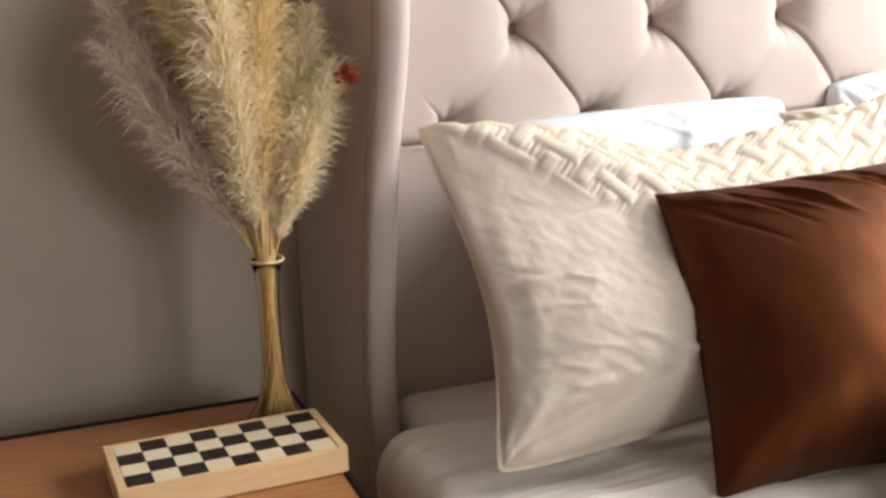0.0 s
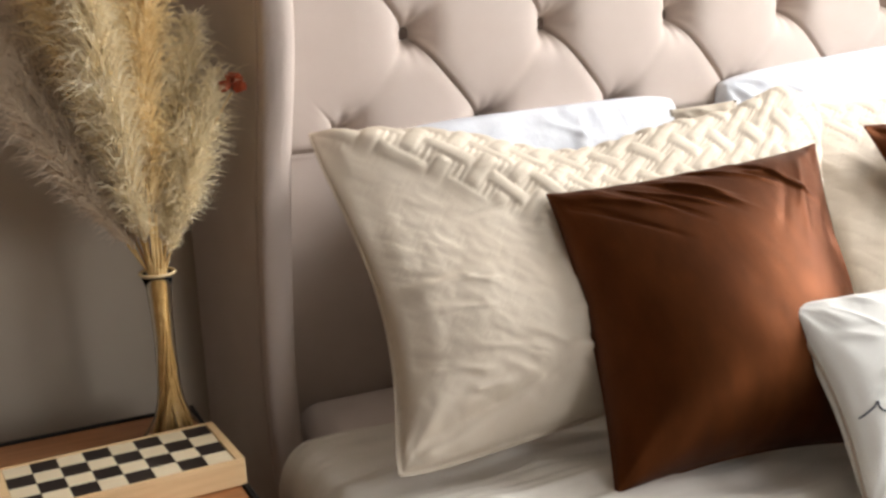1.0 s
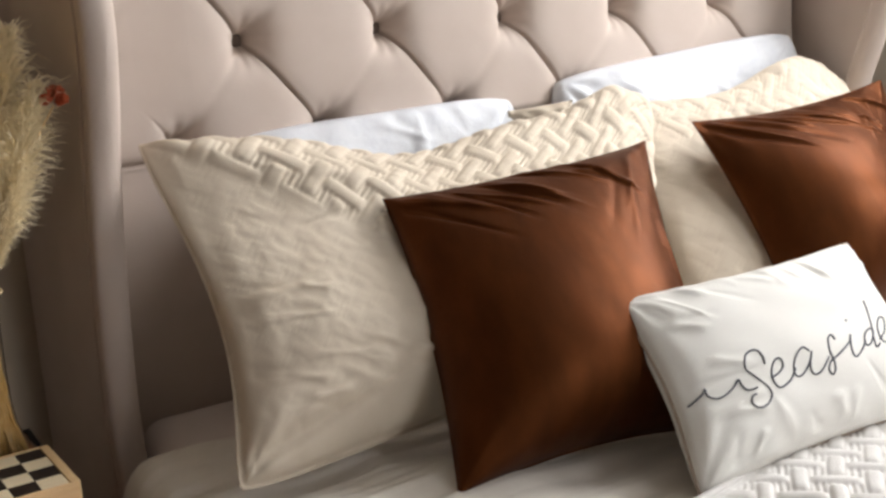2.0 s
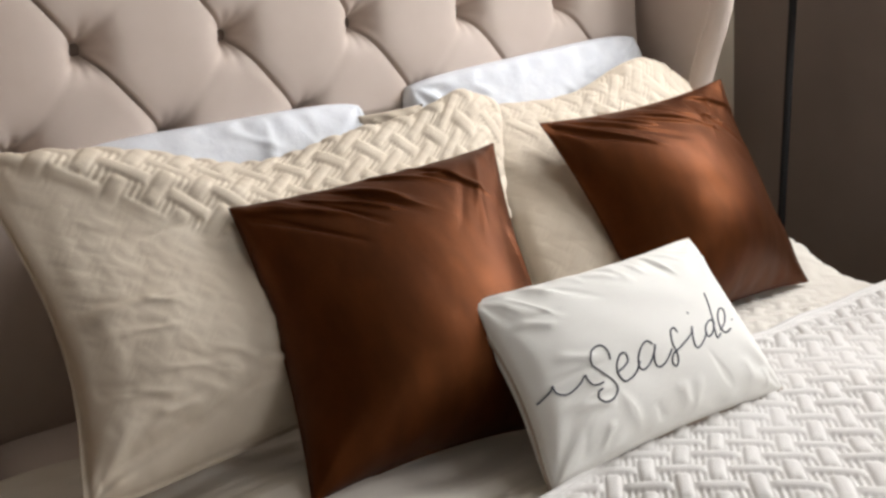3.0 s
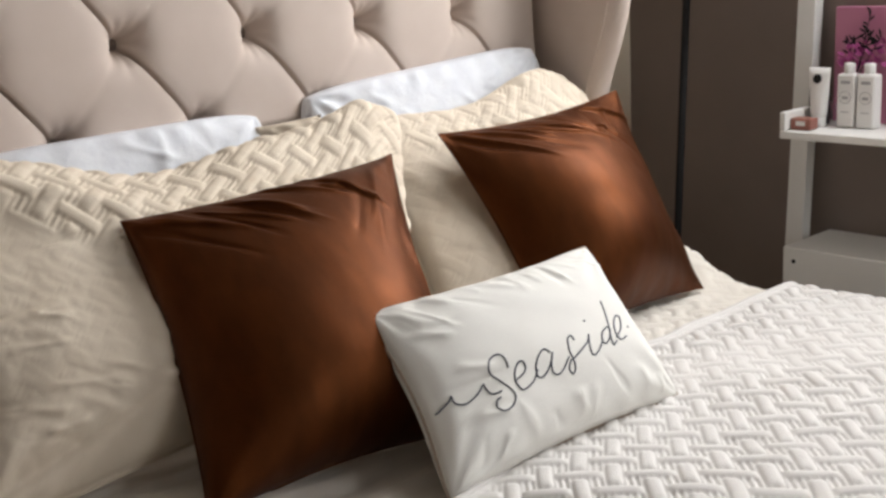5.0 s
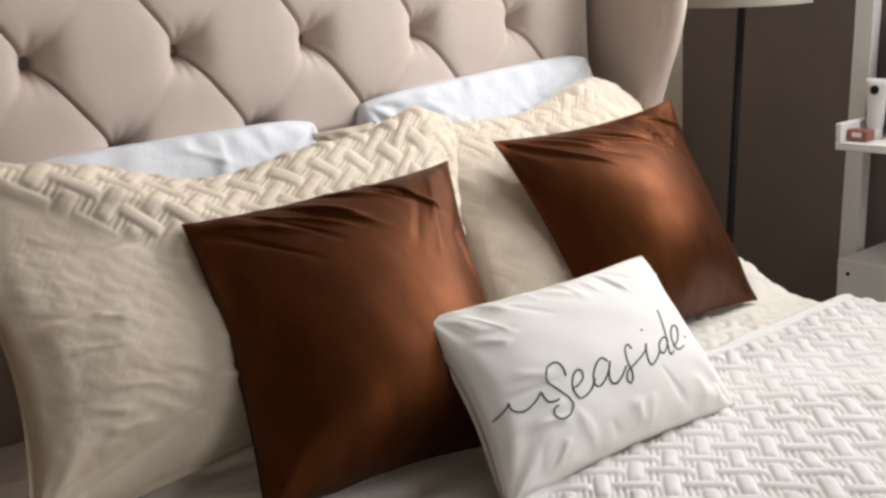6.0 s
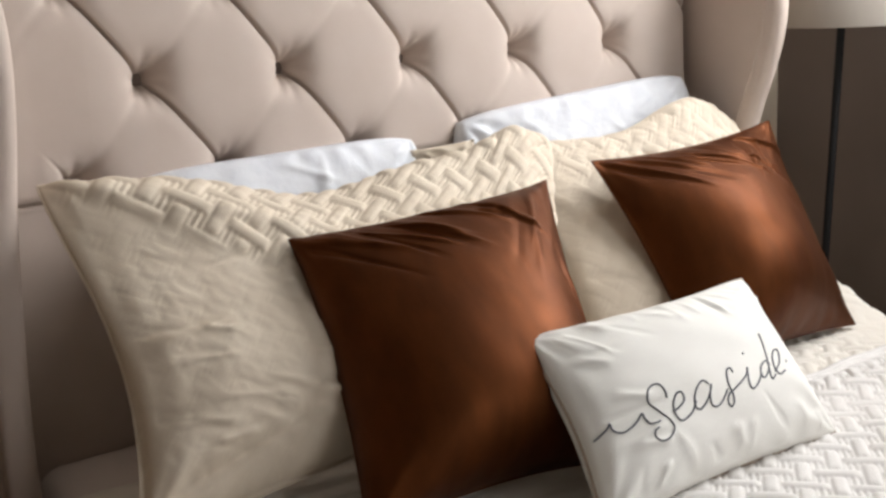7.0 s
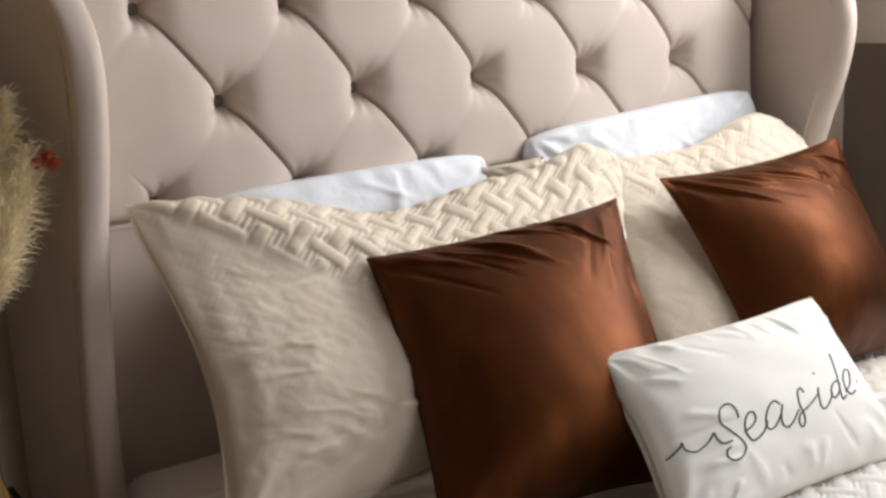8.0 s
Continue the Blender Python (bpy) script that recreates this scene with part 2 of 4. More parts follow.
def pillow(name, corners, thick, material, label, category="cushion", nu=120, nv=100, puff=0.42, dent=0.05, seed=1,
           fold=0.004, quilt=0.0, cell=0.052, back=1.0, sag=0.0, group="", top=None, curve=0.0, folds=(), seam=None, quilt_low=1.0, crinkle=0.0, flange=0.0, pull=0.9, lean=0.0, waist=0.0, blunt=0.0, seam_r=0.0016, sit=0.0):
    """A stuffed cushion between its four corners (top left, top right, bottom left, bottom right, as its face is seen).
    puff shapes the swelling, dent draws the edges in between the corners, curve rounds the corners off, fold is the height of
    the small creases, top lifts or drops the upper edge along its length."""
    tl, tr, bl, br = [np.array(c, float) for c in corners]
    u = np.linspace(-1, 1, nu)
    v = np.linspace(-1, 1, nv)
    U, V = np.meshgrid(u, v, indexing="ij")
    drawn = dent * (1 - V ** 2) + waist * (1 - V ** 2) * (1 - 0.6 * V) * np.clip(-U, 0, 1)
    Uc = U * (1 - drawn) * np.sqrt(1 - curve * V ** 6)
    Vc = V * (1 - dent * (1 - U ** 2)) * np.sqrt(1 - curve * U ** 6)
    tip = 1 - blunt * np.clip(-U, 0, 1) ** 7 * np.clip(-V, 0, 1) ** 7
    s, t = (Uc * tip + 1) / 2, (Vc * tip + 1) / 2
    base = (bl * (1 - s)[..., None] + br * s[..., None]) * (1 - t)[..., None] + (tl * (1 - s)[..., None] + tr * s[..., None]) * t[..., None]
    if top is not None:
        base[..., 2] += top(U) * np.clip(t, 0, 1) ** 2.5
    w, h = np.linalg.norm(tr - tl), np.linalg.norm(tl - bl)
    n = np.cross(tr - tl + br - bl, tl - bl + tr - br)
    n /= np.linalg.norm(n)
    low = flange * np.clip((-V - 0.1) / 0.6, 0, 1) * np.clip((0.3 - U) / 0.8, 0, 1)
    Uf, Vf = np.clip(np.abs(U) / (1 - low), 0, 1), np.clip(np.abs(V) / (1 - low), 0, 1) ** (1 + sit * (V < 0))
    prof = ((1 - Uf ** 2) * (1 - Vf ** 2)).clip(0) ** puff + 0.06 * ((1 - U ** 2) * (1 - V ** 2)).clip(0) ** 0.5
    belly = (1 - sag * V * (1 - V ** 2)) * (1 + lean * U)
    X, Y = U * w / 2, V * h / 2
    edge = 1 - np.maximum(np.abs(U), np.abs(V))
    wr = np.zeros_like(U)
    r = np.random.RandomState(seed)
    for cx, cy in ((-1, 1), (1, 1), (-1, -1), (1, -1)):
        dx, dy = U - cx, V - cy
        ang, rad = np.arctan2(dy * h, dx * w), np.hypot(dx * w, dy * h)
        k = r.uniform(9, 13)
        wr += np.sin(k * ang + 2.0 * rad / w + r.uniform(0, 6)) * np.exp(-((rad - 0.13) / 0.10) ** 2) * pull
    wr += 0.8 * ripple(X * 22, Y * 22, seed + 5, 2) + 0.6 * np.sin(X * 85 + 3 * ripple(X * 9, Y * 9, seed + 9)) * np.exp(-(edge / 0.14) ** 2)
    Xr, Yr = 0.87 * X - 0.50 * Y, 0.87 * Y + 0.50 * X
    big = crinkle * (0.55 + 0.6 * ripple(X * 12, Y * 12, seed + 22, 2)) * (ripple(Xr * 62, Yr * 112, seed + 20, 3) + 0.6 * ripple(Xr * 24, Yr * 40, seed + 21, 2))
    for u0, v0, u1, v1, fw, fh in folds:
        dx, dy = u1 - u0, v1 - v0
        k = ((U - u0) * dx + (V - v0) * dy) / (dx * dx + dy * dy)
        wob = 0.03 * np.sin(k * 5 + u0 * 9)
        dist = np.abs((U - u0) * dy - (V - v0) * dx) / math.hypot(dx, dy) + wob * 0.3
        big += fh * np.exp(-(dist / fw) ** 2) * np.exp(-((k - 0.4) / 0.55) ** 4) * np.clip(edge / (0.4 if fw > 0.1 else 0.06), 0, 1) ** 0.8
    soft = np.clip(edge / 0.06, 0, 1)
    sides = []
    for side, th in ((1, thick), (-1, thick * back)):
        P = base + n * (side * (th * prof * belly + (fold * wr + big) * soft * (1 if side > 0 else 0.4)))[..., None]
        if quilt and side > 0:
            q = weave((X + Y) / 2 ** 0.5 + 0.010 * ripple(X * 9, Y * 9, seed + 3, 1), (X - Y) / 2 ** 0.5 + 0.010 * ripple(X * 8, Y * 8, seed + 4, 1), cell)
            k = np.clip((V - np.maximum(0.94 - 1.15 * (U + 1), -0.22)) / 0.14 + 0.5, 0, 1)
            much = quilt * (quilt_low + (1 - quilt_low) * k * k * (3 - 2 * k)) * np.clip(edge / 0.03, 0, 1)
            P = P + normals_of(P) * (much * q)[..., None]
        sides.append(P)
    verts = np.concatenate([p.reshape(-1, 3) for p in sides])
    faces = np.concatenate([grid_faces(nu, nv), grid_faces(nu, nv, nu * nv, True)])
    ob = raw(name, verts, faces, material)
    bm = bmesh.new()
    bm.from_mesh(ob.data)
    bmesh.ops.remove_doubles(bm, verts=[x for x in bm.verts if x.is_boundary], dist=0.0004)
    bm.to_mesh(ob.data)
    bm.free()
    tagged(ob, label, category, group)
    if seam is not None:
        rim = np.concatenate([base[::3, 0], base[-1, ::3], base[::-3, -1], base[0, ::-3]])
        part("seam", tube_bm([Vector(p) for p in rim], seam_r, 6), seam, ob, "stitched edge seam", smooth=True)

    def face(uu, vv, lift=0.0):
        """The place on the front of the cushion at (u, v), each from -1 to 1."""
        i, j = (uu + 1) / 2 * (nu - 1), (vv + 1) / 2 * (nv - 1)
        i0, j0 = int(min(max(i, 0), nu - 2)), int(min(max(j, 0), nv - 2))
        fi, fj = i - i0, j - j0
        P = sides[0]
        p = (P[i0, j0] * (1 - fj) + P[i0, j0 + 1] * fj) * (1 - fi) + (P[i0 + 1, j0] * (1 - fj) + P[i0 + 1, j0 + 1] * fj) * fi
        return Vector(p + n * lift)

    return ob, face


# ---- the room ----
def wall(name, x0, x1, y0, y1, z0, z1, m, label):
    return tagged(part(name, box_bm(x0, x1, y0, y1, z0, z1), m), label, "wall", kind="structure")


tagged(part("floor", box_bm(ROOM_L - 0.2, ROOM_R + 0.2, ROOM_F - 0.2, ROOM_B + 0.2, -0.1, 0.0), M_FLOOR), "warm oak wooden bedroom floor", "floor", kind="structure")
tagged(part("ceiling", box_bm(ROOM_L - 0.2, ROOM_R + 0.2, ROOM_F - 0.2, ROOM_B + 0.2, ROOM_H, ROOM_H + 0.1), M_WHITEWALL), "plain off-white painted bedroom ceiling", "ceiling", kind="structure")
wall("wall_north", ROOM_L - 0.2, ROOM_R + 0.2, ROOM_B, ROOM_B + 0.2, 0, ROOM_H, M_WALL_LIT, "taupe painted wall behind the bed")
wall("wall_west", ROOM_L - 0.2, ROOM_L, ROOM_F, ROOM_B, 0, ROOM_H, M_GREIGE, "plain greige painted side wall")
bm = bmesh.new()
for x0, x1, z0, z1 in ((ROOM_L - 0.2, FILL_WIN[0], 0, ROOM_H), (FILL_WIN[1], ROOM_R + 0.2, 0, ROOM_H), (FILL_WIN[0], FILL_WIN[1], 0, FILL_WIN[2]), (FILL_WIN[0], FILL_WIN[1], FILL_WIN[3], ROOM_H)):
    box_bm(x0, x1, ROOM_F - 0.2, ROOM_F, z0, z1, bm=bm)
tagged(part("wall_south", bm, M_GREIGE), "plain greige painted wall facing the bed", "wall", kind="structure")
# the east wall's darker tone stands for its shade beside the window
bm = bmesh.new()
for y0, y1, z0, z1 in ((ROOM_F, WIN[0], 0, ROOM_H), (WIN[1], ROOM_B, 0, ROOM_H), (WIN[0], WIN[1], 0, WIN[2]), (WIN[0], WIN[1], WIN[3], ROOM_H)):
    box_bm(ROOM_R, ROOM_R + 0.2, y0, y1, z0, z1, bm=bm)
tagged(part("wall_east", bm, M_WALL_SHADE), "taupe wall with a window opening, its shade in the paint colour", "wall", kind="structure")


def window(name, m, w, h):
    """A framed pane in an opening w wide and h high, its foot at m."""
    ob = thing(name, "white framed window set out of view to let in daylight", "window", loc=m.translation, kind="structure")

    def put(nm, bm, material):
        bmesh.ops.transform(bm, matrix=m, verts=bm.verts)
        return part(nm, bm, material, ob)

    bm = bmesh.new()
    for x0, x1, z0, z1 in ((-w / 2, -w / 2 + 0.06, 0, h), (w / 2 - 0.06, w / 2, 0, h), (-w / 2 + 0.06, w / 2 - 0.06, 0, 0.06), (-w / 2 + 0.06, w / 2 - 0.06, h - 0.06, h)):
        box_bm(x0, x1, -0.03, 0.03, z0, z1, bm=bm)
    put("window_frame", bm, M_FRAME)
    pane = put("pane", box_bm(-w / 2 + 0.06, w / 2 - 0.06, -0.003, 0.003, 0.06, h - 0.06), M_PANE)
    pane.visible_shadow = False


window("window_1", pose(ROOM_R + 0.165, (WIN[0] + WIN[1]) / 2, WIN[2], 0, 0, 90), WIN[1] - WIN[0], WIN[3] - WIN[2])
# frame and pane for the added fill opening, out of view
window("fill_window", pose((FILL_WIN[0] + FILL_WIN[1]) / 2, ROOM_F - 0.165, FILL_WIN[2]), FILL_WIN[1] - FILL_WIN[0], FILL_WIN[3] - FILL_WIN[2])

# ---- the bed ----
BX0, BX1 = -0.278, 1.29                   # inner faces of the wings
STEP, ROW, ZB = 0.265, 0.16, 1.165        # spacing of the buttons, their rows, and the height of the middle row
BED_TOP = 0.572
bed = thing("bed", "mushroom velvet winged bed with deep button tufted headboard", "bed", loc=(0.51, -1.0, 0))


def tuft(x, z):
    u, v = x / STEP, (z - ZB) / ROW
    p, q = u + v / 2, u - v / 2
    p = p + 0.006 * np.sin(np.pi * q) ** 2
    sp, sq_ = np.sin(np.pi * p), np.sin(np.pi * q)
    g = np.sqrt(sp ** 2 + sq_ ** 2 + 0.004)
    h = 0.070 * (1 - np.exp(-(g / 0.40) ** 1.30))
    lp = np.abs(p - np.round(p)) * STEP * 0.77
    lq = np.abs(q - np.round(q)) * STEP * 0.77
    sewn = np.clip((x + 0.195) / 0.09, 0, 1)             # no seam runs on from the outer buttons to the wing
    h = h - sewn * (0.022 * np.exp(-(lp / 0.0027) ** 2) * np.clip(g / 0.3, 0, 1) + 0.0035 * np.exp(-(lp / 0.015) ** 2))
    h = h + (1 - sewn) * (0.066 - h) * np.clip((g - 0.25) / 0.35, 0, 1)
    h = h - 0.015 * np.exp(-(lq / 0.010) ** 2) * np.exp(-(g / 0.58) ** 2)
    rad = np.arctan2(sq_, sp)
    h = h + 0.0012 * np.sin(rad * 9) * np.exp(-((g - 0.42) / 0.25) ** 2)
    return h


zt = 1.42
nx, nz = 800, 300
xs, zs = np.linspace(BX0 - 0.01, BX1 + 0.01, nx), np.concatenate([np.linspace(0.30, 0.94, 30), np.linspace(0.942, zt, 270)])
Xg, Zg = np.meshgrid(xs, zs, indexing="ij")
k = np.clip((Zg - 0.975) / 0.03, 0, 1)
k = k * k * (3 - 2 * k)
H = tuft(Xg, Zg) * k + 0.056 * (1 - k) + 0.02 - 0.004 * np.exp(-((Zg - 0.988) / 0.004) ** 2)
H = H * np.clip(np.minimum(Xg - BX0 + 0.012, BX1 + 0.012 - Xg) / 0.03, 0, 1) ** 0.5 * np.clip((zt - Zg) / 0.04, 0, 1) ** 0.5
front = np.stack([Xg, -H + 0.012, Zg], -1).reshape(-1, 3)
fr = grid_faces(nx, nz)
raw("headboard_panel", front, fr, M_VELVET, bed, "deep button tufted velvet panel")
part("headboard_frame", box_bm(BX0 - 0.03, BX1 + 0.03, 0.0135, 0.075, 0.08, zt - 0.005, 0.012), M_VELVET, bed)
button_mesh = None
for j in range(-2, 3):
    for i in range(-2, 7):
        bx, bz = (i + (0.5 if j % 2 else 0.0)) * STEP, ZB + j * ROW
        if not (BX0 + 0.05 < bx < BX1 - 0.05) or bz > zt - 0.06 or bz < 0.85:
            continue
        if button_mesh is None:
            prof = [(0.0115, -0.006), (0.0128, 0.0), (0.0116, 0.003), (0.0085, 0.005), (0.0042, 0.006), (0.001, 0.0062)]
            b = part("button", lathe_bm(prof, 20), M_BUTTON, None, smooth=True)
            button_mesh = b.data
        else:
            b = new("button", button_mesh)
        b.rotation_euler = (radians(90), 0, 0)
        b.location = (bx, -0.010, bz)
        b.parent = bed
        b.matrix_parent_inverse = Matrix.Translation(-bed.location)


def wing_front(z):
    """How far the wing's front edge stands out, by height: full at the shoulder, drawn in at the waist."""
    zz = np.array([0.05, 0.30, 0.44, 0.54, 0.64, 0.75, 0.86, 0.96, 1.03, 1.09, 1.16, 1.23, 1.30, 1.35, 1.40, 1.42])
    yy = np.array([0.26, 0.25, 0.222, 0.190, 0.180, 0.192, 0.213, 0.235, 0.256, 0.281, 0.303, 0.315, 0.300, 0.24, 0.15, 0.10])
    k = np.interp(np.linspace(0.05, 1.42, 200), zz, yy)
    ker = np.hanning(17)
    k = np.convolve(np.pad(k, 8, mode="edge"), ker / ker.sum(), "valid")
    return np.interp(z, np.linspace(0.05, 1.42, 200), k)


def wing(x_in, x_out, name_label):
    """An upholstered side wing with a plump rounded front band, welted along both edges."""
    n = 110
    zs = np.linspace(0.05, 1.42, n)
    sgn = 1 if x_out > x_in else -1
    w = abs(x_out - x_in)
    ring = []
    for k in range(25):
        a = math.pi * k / 24
        ring.append((w / 2 * (1 - math.cos(a)), -0.034 * math.sin(a) ** (0.75 if k < 12 else 0.30)))
    V = []
    for z in zs:
        yf = -wing_front(z) + 0.03
        V.append((x_in, 0.075, z))
        V.append((x_in, yf, z))
        for dx, dy in ring[1:-1]:
            V.append((x_in + sgn * dx, yf + dy + 0.002 * math.sin(14 * z + dx * 60), z))
        V.append((x_out, yf, z))
        V.append((x_out + sgn * 0.042, 0.075, z))
    m = len(V) // n
    V = np.array(V)
    F = grid_faces(n, m, flip=sgn > 0).tolist()
    for i in range(n - 1):
        q = [i * m + m - 1, i * m, (i + 1) * m, (i + 1) * m + m - 1]
        F.append(q if sgn < 0 else q[::-1])
    F.append(list(range((n - 1) * m, n * m)))
    F.append(list(range(m)))
    ob = raw("wing", V, F, M_VELVET, bed, name_label)
    bm = bmesh.new()
    bm.from_mesh(ob.data)
    bmesh.ops.recalc_face_normals(bm, faces=bm.faces)
    bm.to_mesh(ob.data)
    bm.free()
    for xx, nm in ((x_in, "piping"), (x_out, "piping")):
        part(nm, tube_bm([(xx, -wing_front(z) + 0.030, z) for z in np.linspace(0.06, 1.40, 60)], 0.0034, 6), M_VELVET, ob, smooth=True)


wing(BX0, BX0 - 0.050, "velvet side wing with a rounded front edge")
wing(BX1, BX1 + 0.050, "velvet side wing with a rounded front edge")
for x0, x1 in ((BX0 - 0.045, BX0 + 0.0), (BX1, BX1 + 0.045)):
    part("side_rail", box_bm(x0, x1, -2.12, -0.262, 0.08, 0.36, 0.012), M_VELVET, bed)
part("foot_rail", box_bm(BX0 - 0.045, BX1 + 0.045, -2.17, -2.121, 0.08, 0.36, 0.012), M_VELVET, bed)
part("slat_base", box_bm(BX0 + 0.002, BX1 - 0.002, -2.119, -0.03, 0.22, 0.30), M_BLACK, bed)
for x in (BX0 + 0.03, BX1 - 0.03):
    part("leg", box_bm(x - 0.03, x + 0.03, -2.11, -2.05, 0.0, 0.219, 0.006), M_BLACK, bed)
    part("leg", box_bm(x - 0.03, x + 0.03, -0.10, -0.04, 0.0, 0.219, 0.006), M_BLACK, bed)
tagged(part("mattress", box_bm(BX0 + 0.012, BX1 - 0.012, -2.10, -0.06, 0.302, BED_TOP, 0.045, 5), M_SHEET, smooth=True),
       "mattress in a beige cotton sheet", "mattress")


def cover(name, y0, y1, lift, xl, xr, m, label, quilt, step, seed, drop=0.22, hem=0.006, hump=0.0, plain=-9.0, slant=0.0):
    """A quilted cover lying over the mattress and hanging down at both sides; slant draws its upper hem towards the foot on one side."""
    half_l, half_r = BX0 - 0.02, BX1 + 0.02
    s = np.arange(-drop, (half_r - half_l) + drop, step)
    y = np.concatenate([np.arange(y0, -1.36, -step), np.arange(-1.36, y1, -0.012)])
    S, Y = np.meshgrid(s, y, indexing="ij")
    W = half_r - half_l
    R = 0.07
    k = np.clip((1.10 - S) / 0.62, 0, 1)
    Y = Y - slant * k * k * (3 - 2 * k) * np.clip(1 - (y0 - Y) / 1.3, 0, 1)
    y0 = Y[:, :1]
    over_l, over_r = np.clip(-S, 0, None), np.clip(S - W, 0, None)
    def bend(o):
        a = np.clip(o / R, 0, np.pi / 2)
        return R * np.sin(a), R * (1 - np.cos(a)) + np.clip(o - R * np.pi / 2, 0, None)
    ol, dl = bend(over_l)
    orr, dr = bend(over_r)
    Xc = half_l + np.clip(S, 0, W) - ol * xl + orr * xr
    Zc = BED_TOP + lift - dl - dr
    Zc += 0.008 * ripple(S * 7, Y * 7, seed, 3) + 0.003 * ripple(S * 23, Y * 23, seed + 1, 2)
    Zc += hump * np.exp(-((S - W - 0.01) / 0.09) ** 2 - ((Y + 0.43) / 0.09) ** 2)
    Xc += 0.010 * ripple(S * 5, Y * 9, seed + 2, 2) * np.clip((over_l + over_r) / 0.1, 0, 1)
    smooth = np.clip((plain - S) / 0.12, 0, 1)
    Zc += smooth * 0.015 * np.exp(-((Y + 0.585 + 0.02 * np.sin(S * 5)) / 0.035) ** 2) * np.clip((S - 0.02) / 0.12, 0, 1)
    Zc += smooth * (0.006 * ripple(S * 6, Y * 75, seed + 12, 2) + 0.004 * ripple(S * 20 + Y * 9, Y * 6, seed + 13, 2))
    P = np.stack([Xc, Y + 0.010 * ripple(S * 6, Y * 0 + 1, seed + 7, 2), Zc], -1)
    N = normals_of(P)
    if N[N.shape[0] // 2, N.shape[1] // 2, 2] < 0:
        N = -N
    soft = np.clip((y0 - Y) / 0.03, 0, 1) * (1 - 0.93 * smooth)
    q = weave((S + Y) / 2 ** 0.5 + 0.010 * ripple(S * 9, Y * 9, seed + 3, 2), (S - Y) / 2 ** 0.5 + 0.010 * ripple(S * 8, Y * 8, seed + 4, 2), 0.0475)
    top = P + N * (quilt * (0.75 + 0.4 * ripple(S * 14, Y * 14, seed + 6, 2)) * q * soft)[..., None]
    low = P - N * 0.008
    roll = np.clip(1 - (y0 - Y) / 0.012, 0, 1)[..., None]
    top = top + N * hem * (roll * (1 - roll) * 2)
    nu, nv = S.shape
    verts = np.concatenate([top.reshape(-1, 3), low.reshape(-1, 3)])
    F = np.concatenate([grid_faces(nu, nv, 0, True), grid_faces(nu, nv, nu * nv)])
    rim = [(i * nv, (i + 1) * nv) for i in range(nu - 1)]
    rimf = [[a, b, b + nu * nv, a + nu * nv] for a, b in rim]
    rimf += [[j, j + nu * nv, j + 1 + nu * nv, j + 1] for j in range(nv - 1)]
    ob = raw(name, verts, F.tolist() + rimf, m)
    part("hem", tube_bm([Vector(p) for p in P[::4, 0]], hem, 8), m, ob, "rolled stitched hem", smooth=True)
    return tagged(ob, label, "bedspread")


cover("coverlet", -0.27, -2.08, 0.016, 0.65, 1.0, M_COVER, "cream quilted basket weave coverlet on the mattress", 0.0075, 0.0036, 11, hem=0.004, hump=0.06, plain=0.80)
cover("bedspread", -0.700, -2.16, 0.034, 1.0, 1.0, M_SPREAD, "ivory quilted basket weave bedspread with a turned hem", 0.0092, 0.0026, 23, hem=0.009, slant=0.20)

# ---- the pillows ----
pillow("white_pillow", ((-0.06, -0.075, 1.018), (0.512, -0.075, 1.028), (-0.04, -0.16, 0.60), (0.50, -0.16, 0.60)), 0.060, M_WHITE,
       "plain white cotton pillow propped against the headboard", "pillow", seed=3, fold=0.005, folds=creases(51, 9, (-0.9, 0.9), (0.55, 0.95), (-160, -20), (0.15, 0.4), (0.003, 0.006), (0.02, 0.04)), puff=0.20, dent=0.0, curve=0.10, back=0.5, group="white pillows")
pillow("white_pillow", ((0.598, -0.075, 1.045), (1.245, -0.09, 1.092), (0.60, -0.16, 0.60), (1.24, -0.16, 0.60)), 0.060, M_WHITE,
       "plain white cotton pillow propped against the headboard", "pillow", seed=4, fold=0.005, folds=creases(53, 9, (-0.9, 0.9), (0.55, 0.95), (-160, -20), (0.15, 0.4), (0.003, 0.006), (0.02, 0.04)), puff=0.20, dent=0.0, curve=0.10, back=0.5, group="white pillows")
pillow("pillow_sham", ((0.66, -0.17, 1.0), (1.30, -0.20, 0.95), (0.60, -0.48, 0.60), (1.25, -0.50, 0.60)), 0.075, M_CREAM,
       "cream quilted pillow sham with a basket weave pattern", "pillow", nu=300, nv=220, seed=8, fold=0.003, quilt=0.0036, quilt_low=0.35, crinkle=0.0024, curve=0.10, pull=0.45, seam=M_CREAM, sag=0.7, back=0.3,
       top=lambda U: 0.085 * np.exp(-((U - 0.50) / 0.5) ** 2), folds=creases(31, 12, (-0.9, 0.9), (-0.4, 0.7), (-70, 30), (0.2, 0.5), (0.003, 0.006), (0.03, 0.06)), group="quilted pillows")
